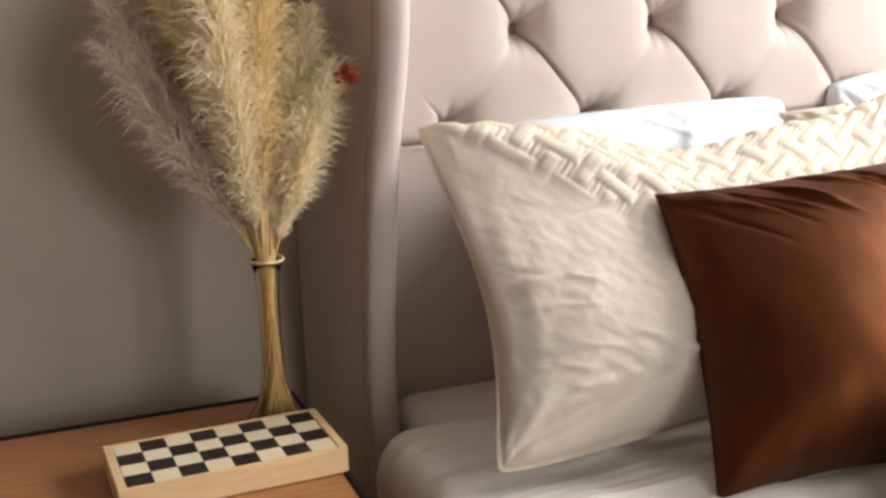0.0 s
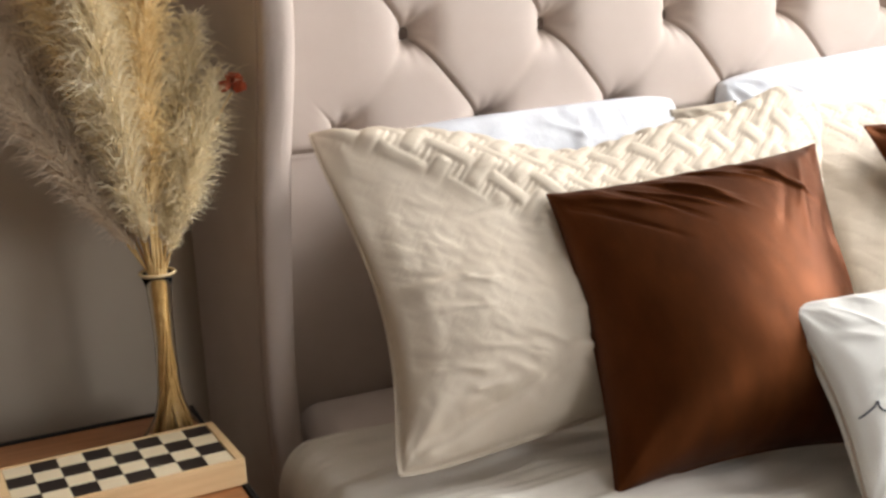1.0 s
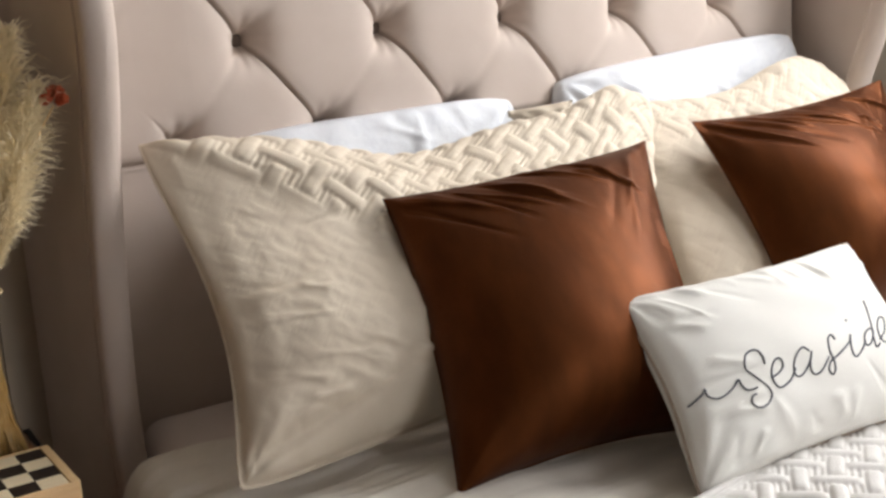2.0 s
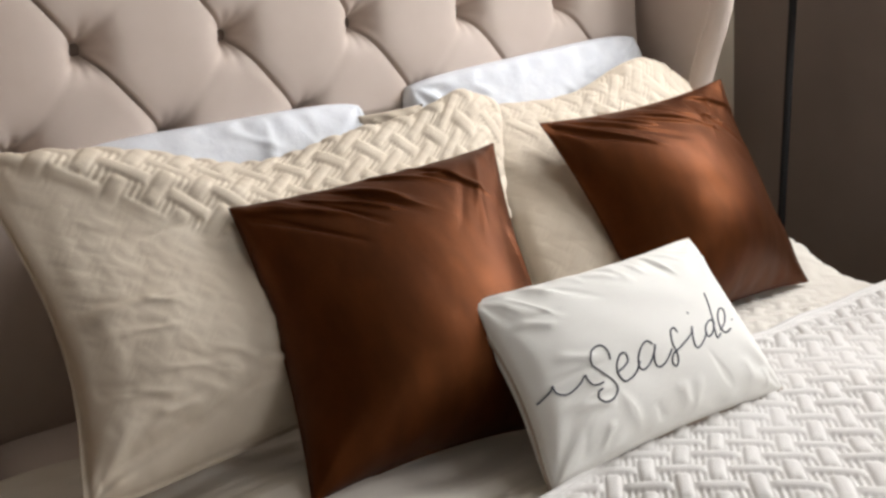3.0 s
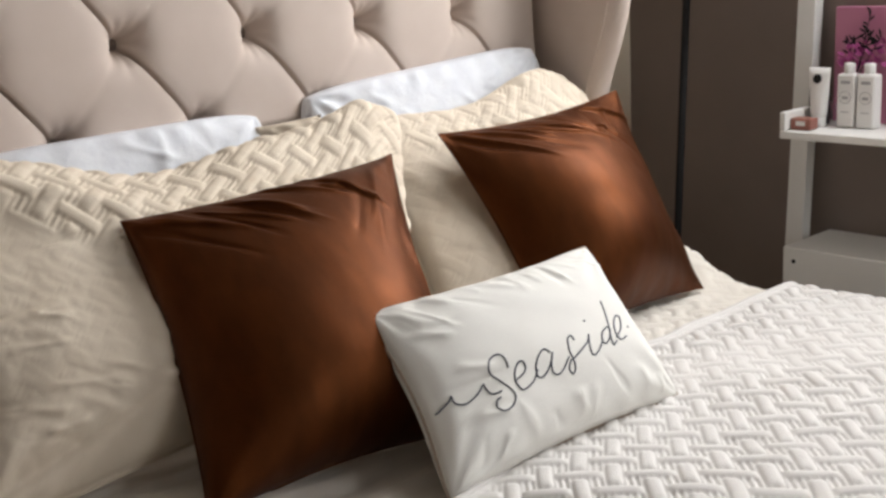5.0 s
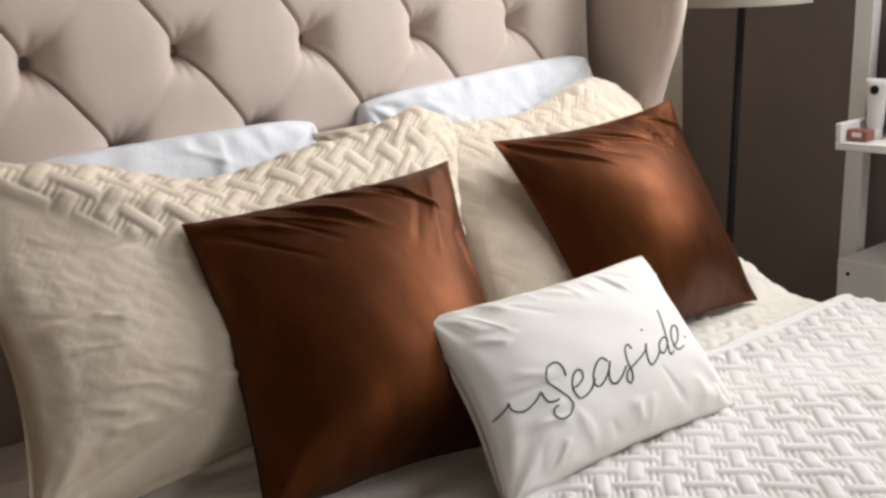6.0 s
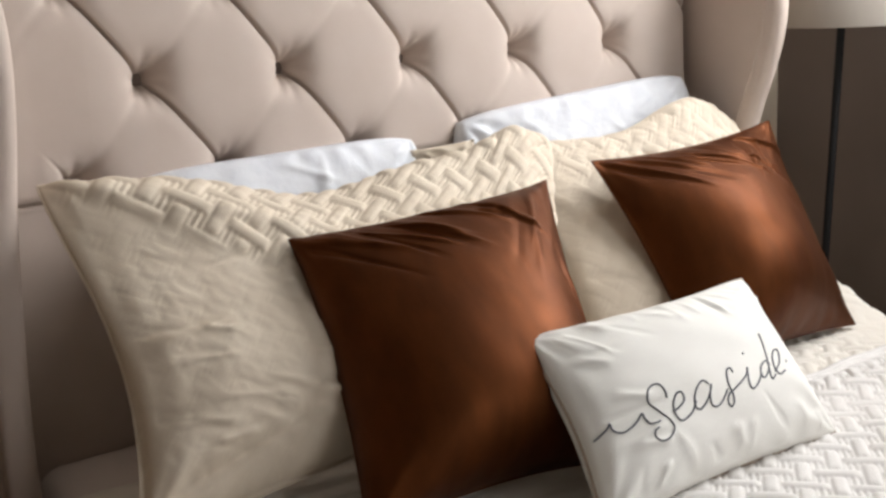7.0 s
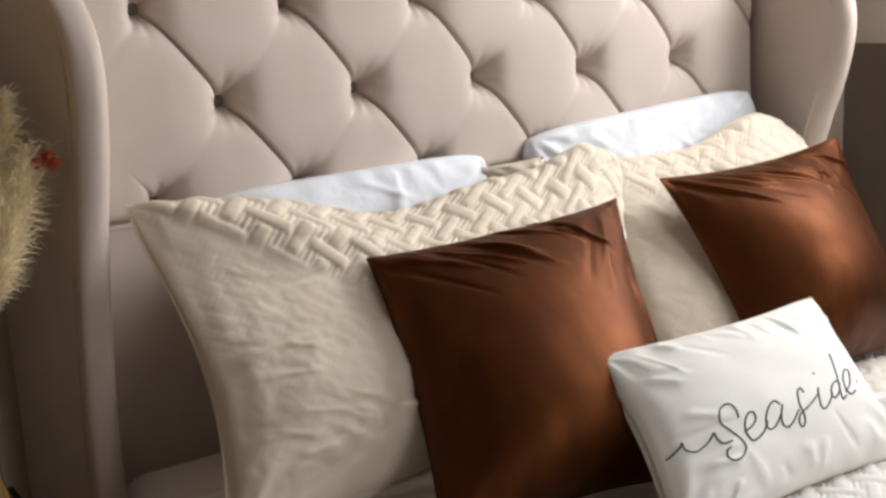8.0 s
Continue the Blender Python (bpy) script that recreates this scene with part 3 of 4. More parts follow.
sham, _ = pillow("pillow_sham", ((-0.252, -0.215, 1.046), (0.73, -0.23, 0.985), (-0.275, -0.535, 0.608), (0.52, -0.485, 0.645)), 0.085, M_CREAM,
       "cream quilted pillow sham with a basket weave pattern", "pillow", nu=330, nv=230, seed=7, fold=0.003, quilt=0.0058, cell=0.054, quilt_low=0.10, crinkle=0.0010, curve=0.035, pull=0.45, waist=0.085, blunt=0.035, flange=0.02, sit=0.35, seam=M_CREAM, sag=0.8, back=0.3, dent=0.03,
       top=lambda U: -0.055 * np.exp(-((U + 0.12) / 0.35) ** 2) + 0.045 * np.exp(-((U - 0.80) / 0.18) ** 2),
       folds=[(-1.0, 1.0, 0.15, 0.20, 0.30, 0.034), (-1.0, 1.0, 0.05, 0.26, 0.06, 0.006), (-0.6, -0.74, 0.9, -0.82, 0.06, 0.006), (-0.90, -0.86, -0.35, -0.70, 0.045, -0.013)]
       + creases(33, 26, (-0.95, 0.35), (-0.75, 0.45), (-48, -18), (0.10, 0.30), (0.002, 0.0045), (0.016, 0.032)) + creases(32, 16, (-0.95, 0.5), (-0.7, 0.5), (-65, 20), (0.12, 0.35), (0.003, 0.006), (0.02, 0.04)), group="quilted pillows")
flap, _ = pillow("corner_fold", ((0.475, -0.115, 1.000), (0.600, -0.150, 1.010), (0.480, -0.120, 0.955), (0.600, -0.170, 0.950)), 0.010, M_CREAM,
                 "turned corner of the sham", "fold", nu=24, nv=16, seed=52, fold=0.003)
del flap["category"]
hang(flap, sham)
pillow("brown_cushion", ((0.0540, -0.3976, 0.9410), (0.5575, -0.3998, 0.9624), (-0.008, -0.668, 0.590), (0.400, -0.712, 0.592)), 0.128, M_BROWN,
       "chestnut brown satin cushion with puckered corners", "cushion", nu=270, nv=240, seed=12, fold=0.003, back=0.25, puff=0.50, dent=0.08, sag=0.20, lean=0.05, pull=0.35, sit=1.0, seam=M_BROWN,
       folds=creases(41, 17, (-0.98, 0.30), (0.82, 1.0), (-46, -26), (0.25, 0.75), (0.003, 0.007), (0.012, 0.032)) + creases(42, 5, (0.45, 0.97), (0.75, 0.95), (-122, -98), (0.45, 0.9), (0.0015, 0.0032), (0.03, 0.055)) + [(0.80, 0.15, 0.97, -0.5, 0.05, 0.006)], group="brown cushions")
second, second_face = pillow("brown_cushion", ((0.721, -0.342, 0.970), (1.24, -0.336, 0.992), (0.76, -0.58, 0.60), (1.228, -0.565, 0.598)), 0.118, M_BROWN,
       "chestnut brown satin cushion with puckered corners", "cushion", nu=270, nv=240, seed=15, fold=0.003, back=0.35, puff=0.80, dent=0.075, sag=0.1, lean=-0.30, pull=0.25, sit=0.7, seam=M_BROWN,
       folds=creases(43, 15, (-0.98, 0.45), (0.82, 1.0), (-46, -24), (0.35, 0.95), (0.003, 0.007), (0.014, 0.034)) + creases(44, 4, (0.30, 0.80), (0.8, 0.95), (-125, -100), (0.3, 0.6), (0.002, 0.004), (0.02, 0.04)), group="brown cushions")
# pale strip added to stand in for a white edge behind the cushion
part("pale_edge", tube_bm([second_face(0.985, v, -0.004) for v in np.linspace(-0.70, 0.45, 24)], 0.0034, 6), M_CREAM, second, "pale strip along the side seam", smooth=True)
sea, sea_face = pillow("lettered_cushion", ((0.2480, -0.6813, 0.8113), (0.716, -0.693, 0.815), (0.21, -0.885, 0.600), (0.71, -0.885, 0.600)), 0.066, M_IVORY,
       "small ivory linen cushion with grey script lettering", "cushion", nu=210, nv=160, seed=21, fold=0.004, back=1.0, dent=0.10, puff=0.40, curve=0.07, pull=0.5, seam_r=0.0026, seam=M_PIPE,
       folds=creases(45, 15, (-0.95, 0.95), (0.80, 0.98), (-75, -35), (0.18, 0.45), (0.002, 0.004), (0.02, 0.045)) + creases(46, 6, (-0.9, -0.7), (-0.6, 0.6), (-40, 20), (0.2, 0.4), (0.002, 0.004), (0.03, 0.06)) + creases(47, 9, (-0.85, 0.9), (-0.95, -0.75), (60, 110), (0.15, 0.4), (0.002, 0.004), (0.02, 0.05)))
# script lettering, stroke by stroke, on the face of the cushion: (across, up), each from -1 to 1
def stroke(name, pts):
    """A line of thread through the points, smoothed, lying on the cushion's face."""
    p = np.array(pts)
    fine = []
    for i in range(len(p) - 1):
        a, b, c, d = p[max(i - 1, 0)], p[i], p[i + 1], p[min(i + 2, len(p) - 1)]
        for t in np.linspace(0, 1, 6)[:-1]:
            fine.append(0.5 * (2 * b + (c - a) * t + (2 * a - 5 * b + 4 * c - d) * t * t + (3 * b - 3 * c + d - a) * t ** 3))
    fine.append(p[-1])
    part(name, tube_bm([sea_face(x, y, 0.0004) for x, y in fine], 0.0013, 6), M_INK, sea, smooth=True)


stroke("flourish", [(-0.97, -0.228), (-0.945, -0.221), (-0.888, -0.185), (-0.865, -0.151), (-0.868, -0.208), (-0.849, -0.253), (-0.806, -0.285), (-0.756, -0.276), (-0.699, -0.242), (-0.658, -0.194), (-0.651, -0.247), (-0.631, -0.315), (-0.595, -0.336), (-0.563, -0.333)])
stroke("letter_S", [(-0.454, -0.148), (-0.448, -0.07), (-0.465, 0.006), (-0.509, 0.026), (-0.563, -0.008), (-0.591, -0.08), (-0.577, -0.156), (-0.539, -0.25), (-0.498, -0.348), (-0.479, -0.436), (-0.509, -0.499), (-0.559, -0.527), (-0.606, -0.515), (-0.628, -0.457), (-0.622, -0.401), (-0.589, -0.389)])
stroke("letter_e", [(-0.447, -0.3), (-0.382, -0.276), (-0.334, -0.229), (-0.334, -0.147), (-0.378, -0.148), (-0.425, -0.227), (-0.439, -0.323), (-0.416, -0.409), (-0.363, -0.409), (-0.301, -0.369), (-0.248, -0.288)])
stroke("letter_a", [(-0.105, -0.173), (-0.137, -0.117), (-0.196, -0.152), (-0.25, -0.244), (-0.267, -0.339), (-0.239, -0.379), (-0.179, -0.344), (-0.116, -0.252), (-0.087, -0.182), (-0.125, -0.279), (-0.14, -0.365), (-0.114, -0.415), (-0.057, -0.395), (0.03, -0.292)])
stroke("letter_s", [(0.144, -0.137), (0.138, -0.075), (0.091, -0.113), (0.056, -0.237), (0.057, -0.356), (0.042, -0.437), (0.011, -0.471), (-0.005, -0.415), (0.029, -0.343), (0.095, -0.309), (0.185, -0.255)])
stroke("letter_i", [(0.185, -0.255), (0.257, -0.2), (0.299, -0.129), (0.259, -0.222), (0.235, -0.33), (0.255, -0.371), (0.32, -0.33), (0.399, -0.24)])
stroke("letter_d", [(0.532, -0.154), (0.508, -0.115), (0.432, -0.165), (0.388, -0.251), (0.405, -0.292), (0.465, -0.25), (0.532, -0.154)])
stroke("stem_of_d", [(0.626, 0.207), (0.606, 0.098), (0.556, -0.069), (0.496, -0.217), (0.471, -0.329), (0.525, -0.298)])
stroke("letter_e", [(0.539, -0.26), (0.65, -0.172), (0.724, -0.043), (0.689, -0.013), (0.609, -0.1), (0.56, -0.223), (0.577, -0.301), (0.658, -0.272)])
stroke("letter_dot", [(0.339, 0.031), (0.347, 0.043)])
stroke("letter_dot", [(0.741, -0.177), (0.749, -0.165)])

# ---- nightstand and what stands on it ----
NS = (-1.05, -0.433, -0.56, -0.105, 0.612)
ns = thing("nightstand", "walnut topped nightstand with a black metal edge", "nightstand", loc=((NS[0] + NS[1]) / 2, (NS[2] + NS[3]) / 2, 0))
part("tabletop", box_bm(NS[0] + 0.009, NS[1] - 0.009, NS[2] + 0.009, NS[3] - 0.009, NS[4] - 0.03, NS[4], 0.002), M_WOOD, ns, "walnut stained wooden top")
bm = bmesh.new()
for x0, x1, y0, y1 in ((NS[0], NS[0] + 0.008, NS[2], NS[3]), (NS[1] - 0.008, NS[1], NS[2], NS[3]), (NS[0] + 0.008, NS[1] - 0.008, NS[2], NS[2] + 0.008), (NS[0] + 0.008, NS[1] - 0.008, NS[3] - 0.008, NS[3])):
    box_bm(x0, x1, y0, y1, NS[4] - 0.035, NS[4] + 0.003, 0.001, 1, bm)
part("edge_frame", bm, M_BLACK, ns, "black metal edging")
part("body", box_bm(NS[0] + 0.015, NS[1] - 0.015, NS[2] + 0.015, NS[3] - 0.015, 0.16, NS[4] - 0.036, 0.004), M_WOOD, ns)
for k in range(2):
    part("drawer_front", box_bm(NS[0] + 0.03, NS[1] - 0.03, NS[2] - 0.002, NS[2] + 0.014, 0.18 + k * 0.195, 0.36 + k * 0.195, 0.003), M_WOOD, ns)
for x in (NS[0] + 0.03, NS[1] - 0.03):
    for y in (NS[2] + 0.03, NS[3] - 0.03):
        part("leg", box_bm(x - 0.012, x + 0.012, y - 0.012, y + 0.012, 0, 0.159, 0.002), M_BLACK, ns)

# folded chess box
CX, CY, CL, CW, CT = -0.589, -0.362, 0.302, 0.152, 0.038
cz = NS[4] + 0.001
chess = thing("chess_box", "folded wooden chess box with black and pale squares", "board game", loc=(CX, CY, cz))
cturn = Matrix.Translation((CX, CY, cz)) @ Matrix.Rotation(radians(2.5), 4, "Z")


def chess_part(name, bm, m, label=""):
    bmesh.ops.transform(bm, matrix=Matrix.Translation((-CX, -CY, -cz)), verts=bm.verts)
    bmesh.ops.transform(bm, matrix=cturn, verts=bm.verts)
    return part(name, bm, m, chess, label)


chess_part("case", box_bm(CX - CL / 2, CX + CL / 2, CY - CW / 2, CY + CW / 2, cz, cz + CT - 0.003, 0.002), M_PINE, "pale pine case")
sq = 0.0345
for a in range(8):
    for b in range(4):
        x, y = CX + (a - 3.5) * sq, CY + (b - 1.5) * sq
        chess_part("square", box_bm(x - sq / 2 + 0.0003, x + sq / 2 - 0.0003, y - sq / 2 + 0.0003, y + sq / 2 - 0.0003, cz + CT - 0.0028, cz + CT - 0.0008),
                   M_DARKSQ if (a + b) % 2 == 0 else M_PALE)
bm = bmesh.new()
for x0, x1, y0, y1 in ((CX - CL / 2, CX - 4 * sq - 0.001, CY - CW / 2, CY + CW / 2), (CX + 4 * sq + 0.001, CX + CL / 2, CY - CW / 2, CY + CW / 2),
                       (CX - 4 * sq - 0.001, CX + 4 * sq + 0.001, CY - CW / 2, CY - 2 * sq - 0.001), (CX - 4 * sq - 0.001, CX + 4 * sq + 0.001, CY + 2 * sq + 0.001, CY + CW / 2)):
    box_bm(x0, x1, y0, y1, cz + CT - 0.0028, cz + CT, 0.0008, 1, bm)
chess_part("border", bm, M_PINE)

# glass vase with dried grasses
VX, VY = -0.487, -0.225
vase = thing("vase", "clear glass flared vase with a straw twine collar", "vase", loc=(VX, VY, NS[4]))
outer = [(0.046, 0.001), (0.047, 0.006), (0.041, 0.016), (0.028, 0.036), (0.0195, 0.062), (0.0162, 0.095), (0.0150, 0.14), (0.0156, 0.19), (0.018, 0.235), (0.0238, 0.256)]
inner = [(r - 0.0011, z) for r, z in reversed(outer[2:])] + [(0.0445, 0.0075), (0.001, 0.007)]
vm = lathe_bm([(r, NS[4] + z) for r, z in outer + inner], 40, VX, VY, cap=False)
bmesh.ops.contextual_create(vm, geom=[e for e in vm.edges if e.is_boundary and abs(e.verts[0].co.z - NS[4] - 0.001) < 1e-4])
part("glass_body", vm, M_GLASS, vase, smooth=True)
part("twine_collar", tube_bm([(VX + 0.0245 * math.cos(a), VY + 0.0245 * math.sin(a), NS[4] + 0.2560) for a in np.linspace(0, 2 * math.pi, 41)], 0.0024, 6), M_GOLD, vase, smooth=True)

bouquet = thing("dried_bouquet", "dried pampas grass bouquet in cream and rust tones", "dried flowers", loc=(VX, VY, NS[4] + 0.012))
rng = np.random.RandomState(5)


def plume(lean_x, lean_y, start, length, fat, m, seed, dens=1500, bend=0.25):
    """One feathery plume on its stem: thousands of fine drooping hairs."""
    r = np.random.RandomState(seed)
    foot = np.array([VX + r.uniform(-0.006, 0.006), VY + r.uniform(-0.006, 0.006), NS[4] + 0.012])
    neck = np.array([VX + lean_x * 0.02 + r.uniform(-0.004, 0.004), VY + lean_y * 0.02, NS[4] + 0.25])
    L = start + length

    def at(s):
        d = s * L
        return neck + np.array([lean_x * (d + bend * d * d), lean_y * (d + bend * d * d), d * (1 - 0.12 * (lean_x ** 2 + lean_y ** 2))])

    pts = [foot, foot * 0.5 + neck * 0.5, neck] + [at(s) for s in np.linspace(0.1, 1, 9)]
    part("stem", tube_bm([Vector(p) for p in pts], [0.0019] * 4 + [0.0016] * 4 + [0.001] * 4, 5), M_STEM, bouquet, smooth=True)
    V, F = [], []
    s0 = start / L
    for k in range(dens // 13):
        f = r.uniform(0, 1) ** 0.8
        az = r.uniform(0, 2 * np.pi)
        env = fat * (math.sin(math.pi * min(max(f * 0.86 + 0.12, 0), 1)) ** 0.7) * r.uniform(0.35, 1.25)
        droop = r.uniform(0.1, 0.9)
        curl = r.normal(0, 0.25)
        for g in range(22):
            s = s0 + (1 - s0) * min(1, max(0, f + r.normal(0, 0.045)))
            c = at(s)
            a2 = az + r.normal(0, 0.42)
            e2 = env * r.uniform(0.55, 1.2)
            out = np.array([math.cos(a2), math.sin(a2), 0.0])
            axis = at(min(s + 0.02, 1.02)) - c
            axis /= np.linalg.norm(axis) + 1e-9
            side = np.cross(axis, out)
            hl = e2 * 1.5
            p1 = c + out * e2 * 0.32 + axis * hl * 0.50
            p2 = c + out * e2 * 0.75 + axis * hl * 0.90 + side * e2 * curl * 0.4 + np.array([0, 0, -0.12 * droop * e2])
            p3 = c + out * e2 * 1.12 + axis * hl * 1.02 + side * e2 * curl + np.array([0, 0, -0.60 * droop * e2]) + r.normal(0, 0.0035, 3)
            tw = r.uniform(0, np.pi)
            wv = (side * math.cos(tw) + axis * math.sin(tw)) * r.uniform(0.0004, 0.0008)
            b0 = len(V)
            for p, ww in ((c, 0.6), (p1, 1.2), (p2, 1.0), (p3, 0.15)):
                V.append(p - wv * ww)
                V.append(p + wv * ww)
            for q in range(3):
                F.append([b0 + 2 * q, b0 + 2 * q + 1, b0 + 2 * q + 3, b0 + 2 * q + 2])
    raw("plume", np.array(V), F, m, bouquet, smooth=False)


plume(-0.13, -0.12, 0.05, 0.40, 0.050, M_PLUMEPALE, 1, 3600)
plume(0.02, -0.06, 0.10, 0.46, 0.046, M_PLUME, 2, 3400)
plume(-0.20, 0.02, 0.14, 0.44, 0.048, M_PLUME, 3, 3200)
plume(0.30, -0.08, 0.03, 0.25, 0.040, M_PLUMEPALE, 4, 2600)
plume(0.20, 0.02, 0.05, 0.30, 0.042, M_PLUMEPALE, 6, 2400)
plume(-0.40, 0.16, 0.04, 0.34, 0.050, M_PLUMEGREY, 7, 2000)
plume(-0.52, 0.10, 0.05, 0.27, 0.045, M_PLUMEGREY, 8, 1700)
plume(-0.30, 0.20, 0.05, 0.40, 0.050, M_PLUMEGREY, 9, 2000)
plume(0.00, 0.12, 0.22, 0.42, 0.042, M_PLUME, 10, 2400)
plume(0.12, 0.08, 0.30, 0.28, 0.020, M_RUST, 11, 1300)
plume(-0.12, 0.10, 0.18, 0.38, 0.026, M_RUST, 12, 1300)
for k in range(95):
    a, b = rng.uniform(0, 2 * np.pi), rng.uniform(0, 2 * np.pi)
    r0, top_h, rm = rng.uniform(0.010, 0.034), rng.uniform(0.25, 0.40 if k < 26 else 0.275), rng.uniform(0.003, 0.0126)
    foot = Vector((VX + r0 * math.cos(a), VY + r0 * math.sin(a), NS[4] + 0.010))
    mid = Vector((VX + rm * math.cos(b), VY + rm * math.sin(b), NS[4] + 0.11))
    neck = Vector((VX + 0.010 * math.cos(b + 2), VY + 0.010 * math.sin(b + 2), NS[4] + 0.245))
    tip = neck + (neck - mid) * (top_h - 0.245) / 0.135
    part("stem", tube_bm([foot, foot.lerp(mid, 0.6), mid, neck, tip], [0.0018, 0.0019, 0.0018, 0.0016, 0.0012], 5), M_STEM, bouquet, smooth=True)
bm = tube_bm([(VX, VY, NS[4] + 0.25), (VX + 0.05, VY, NS[4] + 0.38), (VX + 0.122, VY - 0.035, NS[4] + 0.505)], 0.0012, 5)
part("stem", bm, M_STEM, bouquet, smooth=True)
bm = bmesh.new()
r5 = random.Random(4)
for k in range(46):
    a, e = r5.uniform(0, 6.28), r5.uniform(-0.4, 1.5)
    d = Vector((math.cos(a) * math.cos(e), math.sin(a) * math.cos(e), math.sin(e)))
    c = Vector((VX + 0.124, VY - 0.035, NS[4] + 0.512))
    t1 = d.orthogonal().normalized() * 0.0062
    vs = [bm.verts.new(c + d * 0.003 - t1 * 0.4), bm.verts.new(c + d * 0.003 + t1 * 0.4), bm.verts.new(c + d * 0.013 + t1), bm.verts.new(c + d * 0.0215), bm.verts.new(c + d * 0.013 - t1)]
    bm.faces.new(vs)
part("flower_head", bm, M_RED, bouquet, "small dried red flower")

# ---- floor lamp ----
LX, LY, LEAN = 1.672, -0.215, 0.085          # the pole leans: its foot stands this far to the side of the shade
lamp = thing("floor_lamp", "black floor lamp with a greige drum shade", "lamp", loc=(LX - LEAN, LY, 0))
part("base", lathe_bm([(0.13, 0.0), (0.132, 0.008), (0.125, 0.018), (0.02, 0.026), (0.013, 0.045)], 40, LX - LEAN, LY), M_BLACK, lamp, smooth=True)
part("pole", tube_bm([(LX - LEAN, LY, 0.03), (LX - LEAN * 0.5, LY, 0.665), (LX, LY, 1.30)], 0.0095, 16), M_BLACK, lamp, smooth=True)
bm = lathe_bm([(0.158, 1.168), (0.158, 1.172), (0.132, 1.42), (0.129, 1.42), (0.154, 1.172), (0.154, 1.168)], 56, LX, LY, cap=False)
part("shade", bm, M_LAMP, lamp, "greige fabric drum shade", smooth=True)
bm = bmesh.new()
for k in range(3):
    a = 2 * math.pi * k / 3
    tube_bm([(LX, LY, 1.29), (LX + 0.144 * math.cos(a), LY + 0.144 * math.sin(a), 1.29)], 0.002, 6, bm)
part("spider", bm, M_BLACK, lamp)

# ---- ladder shelf ----
SY0, SY1, SXF, SXB = -0.497, -1.12, 1.62, 1.84          # ends along the wall, front and back
TRAY = 0.848
shelf = thing("ladder_shelf", "white lacquered ladder shelf with raised tray ends", "shelf", loc=((SXF + SXB) / 2, (SY0 + SY1) / 2, 0))
for y in (SY0 + 0.062, SY1 - 0.002):
    bm = box_bm(1.776, 1.812, y - 0.046, y, 0, 1.34, 0.002)
    for v in bm.verts:
        v.co.x += (v.co.z - 0.86) * 0.062
    part("rail", bm, M_SHELF, shelf)
for z in (TRAY,):
    bm = bmesh.new()
    box_bm(SXF, SXB - 0.004, SY1, SY0, z, z + 0.018, 0.002, 1, bm)
    box_bm(1.79, SXB - 0.004, SY0 + 0.0005, SY0 + 0.0155, z, z + 0.018, 0.001, 1, bm)
    for y in (SY0 - 0.014, SY1):
        box_bm(SXF, SXB - 0.004, y, y + 0.014, z + 0.0182, z + 0.060, 0.003, 2, bm)
    part("tray", bm, M_SHELF, shelf, "tray shelf with raised ends")
part("drawer", box_bm(SXF + 0.006, SXB - 0.004, SY1 + 0.001, SY0 - 0.012, 0.45, 0.597, 0.003), M_SHELF, shelf, "deep white lower box")
for y, z in ((SY0 - 0.040, 0.565), (SY0 - 0.075, 0.505)):
    bm = lathe_bm([(0.005, -0.001), (0.005, 0.001), (0.002, 0.0012)], 12)
    bmesh.ops.transform(bm, matrix=Matrix.Translation((SXF + 0.0055, y, z)) @ Matrix.Rotation(radians(-90), 4, "Y"), verts=bm.verts)
    part("screw", bm, M_BLACK, shelf)
TT = TRAY + 0.019


def on_shelf(name, label, category, y, x):
    return thing(name, label, category, loc=(x, y, TT))


# squeeze tube standing on its cap
tx, ty = 1.715, -0.540
tube = on_shelf("squeeze_tube", "white cosmetic squeeze tube with a black dot", "cosmetics", ty, tx)
bm = bmesh.new()
rings = []
for z, a, b in ((0.020, 0.016, 0.016), (0.030, 0.019, 0.018), (0.075, 0.023, 0.014), (0.115, 0.026, 0.006), (0.133, 0.027, 0.002)):
    rings.append([bm.verts.new((tx + b * math.cos(2 * math.pi * k / 24), ty + a * math.sin(2 * math.pi * k / 24), TT + z)) for k in range(24)])
for r0, r1 in zip(rings, rings[1:]):
    for k in range(24):
        bm.faces.new((r0[k], r0[(k + 1) % 24], r1[(k + 1) % 24], r1[k]))
bm.faces.new(rings[-1])
bm.faces.new(list(reversed(rings[0])))
part("tube_body", bm, M_PLASTIC, tube, smooth=True)
part("cap", lathe_bm([(0.016, TT), (0.0165, TT + 0.001), (0.0165, TT + 0.0195), (0.015, TT + 0.0199)], 24, tx, ty), M_PLASTIC, tube, smooth=True)
bm = lathe_bm([(0.0105, 0), (0.0105, 0.001), (0.001, 0.0012)], 24)
bmesh.ops.transform(bm, matrix=Matrix.Translation((tx - 0.0098, ty, TT + 0.108)) @ Matrix.Rotation(radians(-90 + 9), 4, "Y"), verts=bm.verts)
part("black_dot", bm, M_BLACK, tube, "round black printed mark")


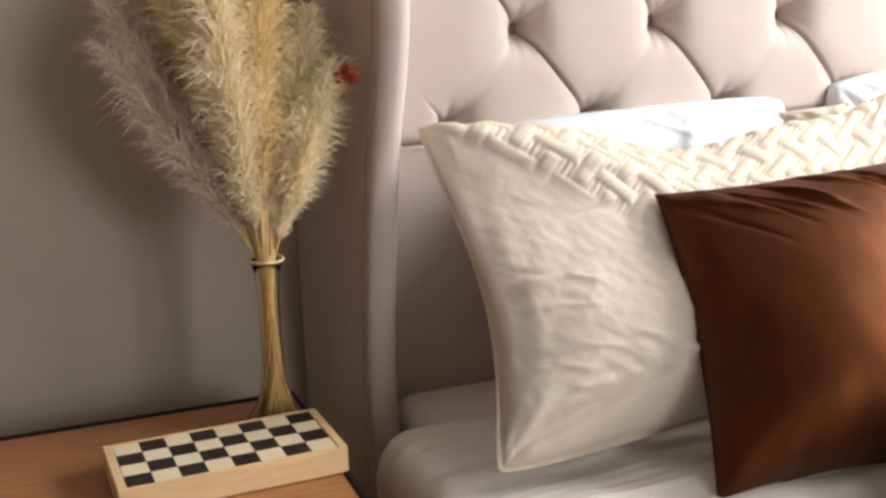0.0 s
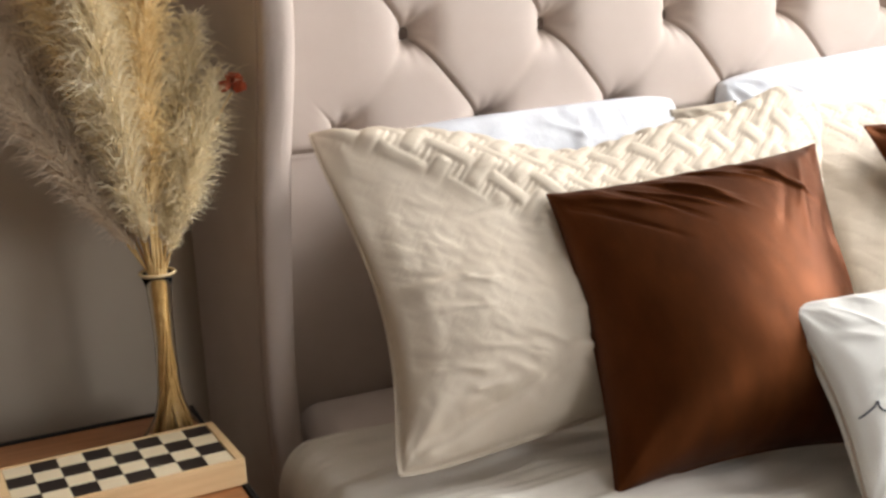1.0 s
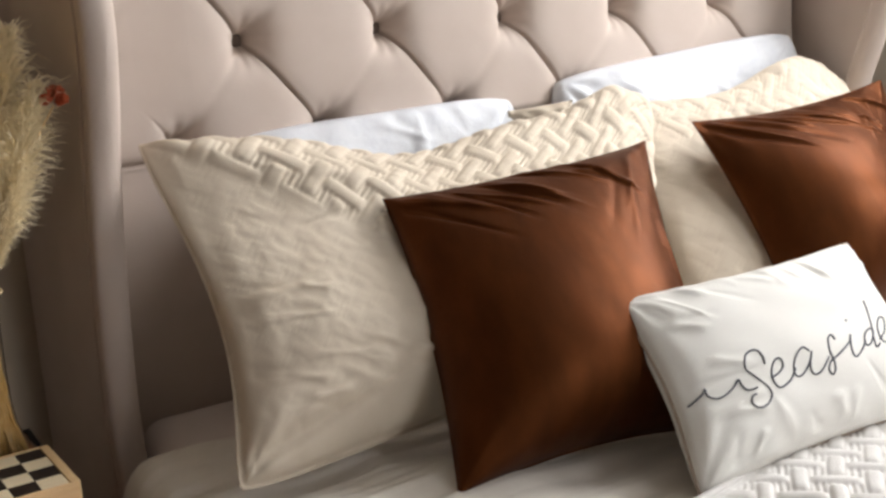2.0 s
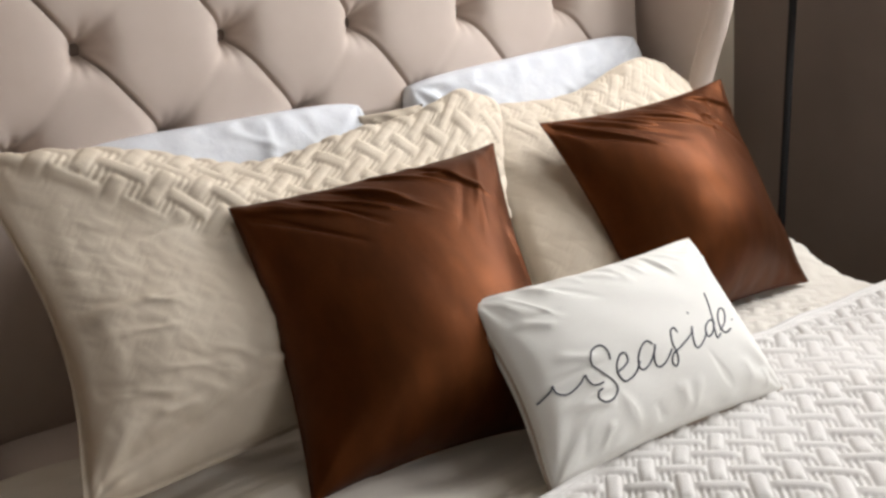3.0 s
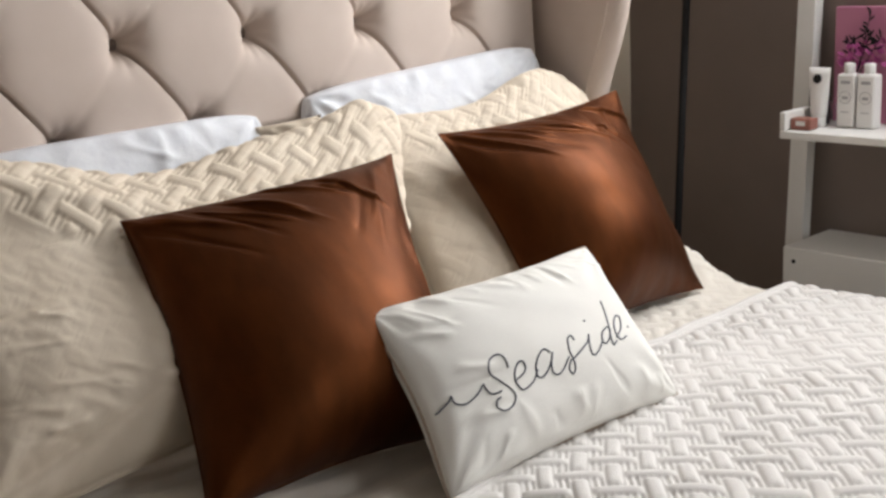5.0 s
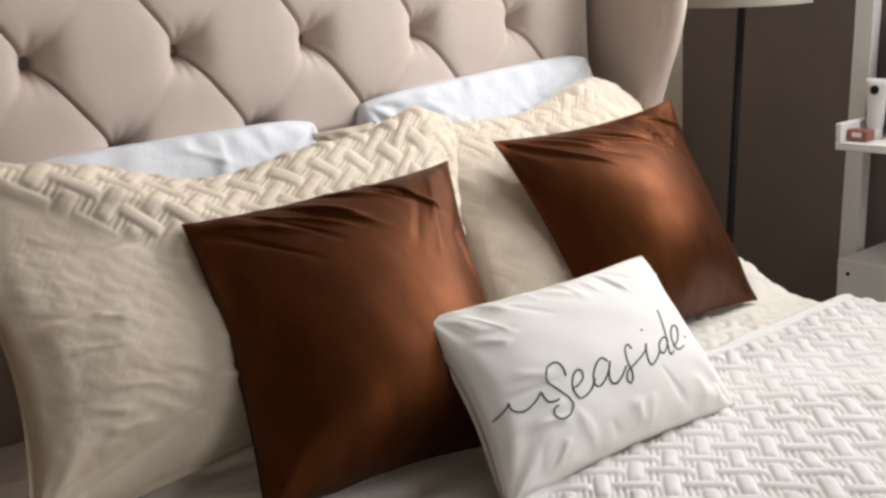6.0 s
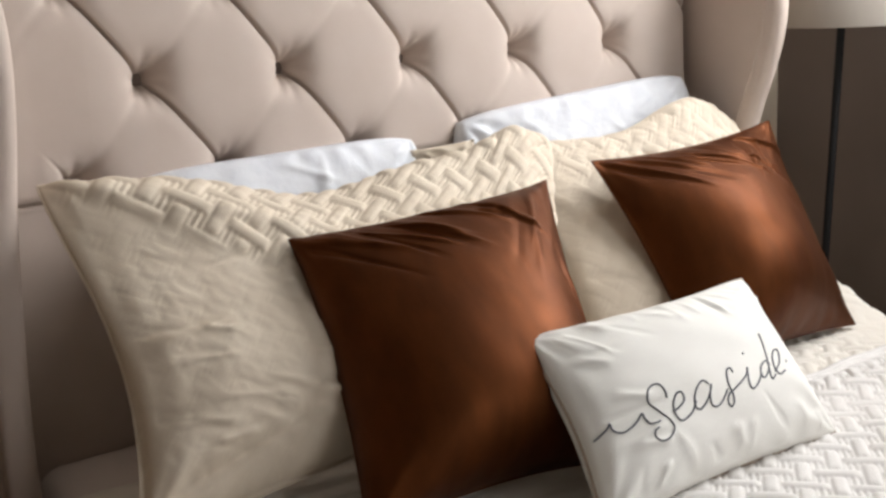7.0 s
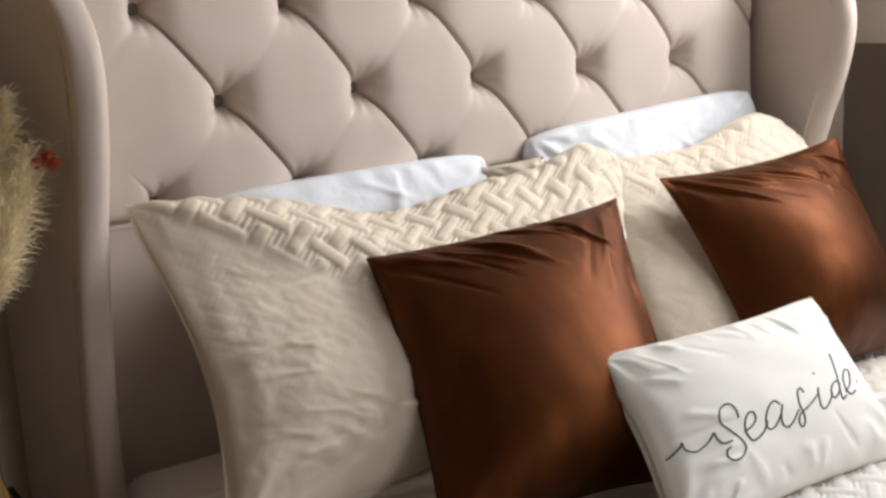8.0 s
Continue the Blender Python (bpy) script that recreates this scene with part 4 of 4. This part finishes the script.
def bottle(x, y):
    b = on_shelf("bottle", "white plastic bottle with grey ring print", "cosmetics", y, x)
    tagged(b, group="white bottles")
    part("bottle_body", box_bm(x - 0.018, x + 0.018, y - 0.0215, y + 0.0215, TT, TT + 0.120, 0.006, 3), M_PLASTIC, b)
    part("cap", lathe_bm([(0.012, TT + 0.1203), (0.0125, TT + 0.122), (0.0125, TT + 0.141), (0.011, TT + 0.143)], 20, x, y), M_PLASTIC, b, smooth=True)
    xf = x - 0.0185
    part("ring_print", tube_bm([(xf, y + 0.0135 * math.cos(a), TT + 0.068 + 0.0135 * math.sin(a)) for a in np.linspace(0, 2 * math.pi, 25)], 0.0008, 4), M_GREYP, b)
    for w2, z0, z1 in ((0.011, 0.098, 0.105), (0.007, 0.064, 0.070), (0.010, 0.034, 0.036)):
        part("print_bar", box_bm(xf - 0.0004, xf + 0.0004, y - w2, y + w2, TT + z0, TT + z1), M_GREYP, b)


bottle(1.735, -0.602)
bottle(1.735, -0.650)
tin = on_shelf("compact_box", "small rose brown compact box with a pale label", "cosmetics", -0.535, 1.655)
part("box_body", box_bm(1.640, 1.676, -0.562, -0.512, TT, TT + 0.026, 0.004, 3), M_ROSE, tin)
part("paper_label", box_bm(1.6385, 1.6396, -0.549, -0.527, TT + 0.010, TT + 0.020), M_PLASTIC, tin)
blk = on_shelf("dark_jar", "small black jar behind the white tube", "cosmetics", -0.520, 1.752)
part("jar", lathe_bm([(0.022, TT), (0.023, TT + 0.003), (0.023, TT + 0.085), (0.018, TT + 0.092)], 24, 1.752, -0.520), M_BLACK, blk, smooth=True)
part("lid", lathe_bm([(0.019, TT + 0.0923), (0.019, TT + 0.125), (0.017, TT + 0.128)], 24, 1.752, -0.520), M_BLACK, blk, smooth=True)
card = on_shelf("pink_box", "tall pink gift box standing against the wall", "box", -0.66, 1.815)
part("box_body", box_bm(1.806, 1.834, -0.80, -0.525, TT, TT + 0.262, 0.002), M_PINK, card)
twig = on_shelf("dried_twig", "dark dried twig with magenta petals", "dried flowers", -0.590, 1.770)
r6 = random.Random(9)
for k in range(5):
    bm = bmesh.new()
    a = r6.uniform(-0.35, 0.35)
    tip = Vector((1.770 + r6.uniform(-0.01, 0.01), -0.590 + a * 0.20, TT + r6.uniform(0.18, 0.27)))
    tube_bm([(1.770, -0.590 + 0.003 * k, TT), ((1.770 + tip.x) / 2, -0.590 + a * 0.06, TT + 0.12), tip], [0.0015, 0.0013, 0.0008], 5, bm)
    for g in range(7):
        c = tip * (1 - g * 0.07) + Vector((1.77, -0.59 + a * 0.06, TT + 0.12)) * (g * 0.07)
        d = Vector((r6.uniform(-0.3, 0.3), r6.uniform(-1, 1), r6.uniform(0.2, 1))).normalized() * r6.uniform(0.014, 0.028)
        tube_bm([c, c + d * 0.6, c + d], [0.0015, 0.0028, 0.0008], 5, bm)
    part("stem", bm, M_BLACK, twig)
bm = bmesh.new()
for k in range(60):
    c = Vector((1.765 + r6.uniform(-0.02, 0.02), -0.615 + r6.uniform(-0.05, 0.05), TT + 0.160 + r6.uniform(-0.03, 0.025)))
    d = Vector((r6.uniform(-1, 1), r6.uniform(-1, 1), r6.uniform(-0.2, 1))).normalized()
    o = d.orthogonal().normalized() * 0.008
    bm.faces.new([bm.verts.new(c), bm.verts.new(c + d * 0.010 + o), bm.verts.new(c + d * 0.024), bm.verts.new(c + d * 0.010 - o)])
part("petals", bm, M_PURPLE, twig, "magenta dried petals")
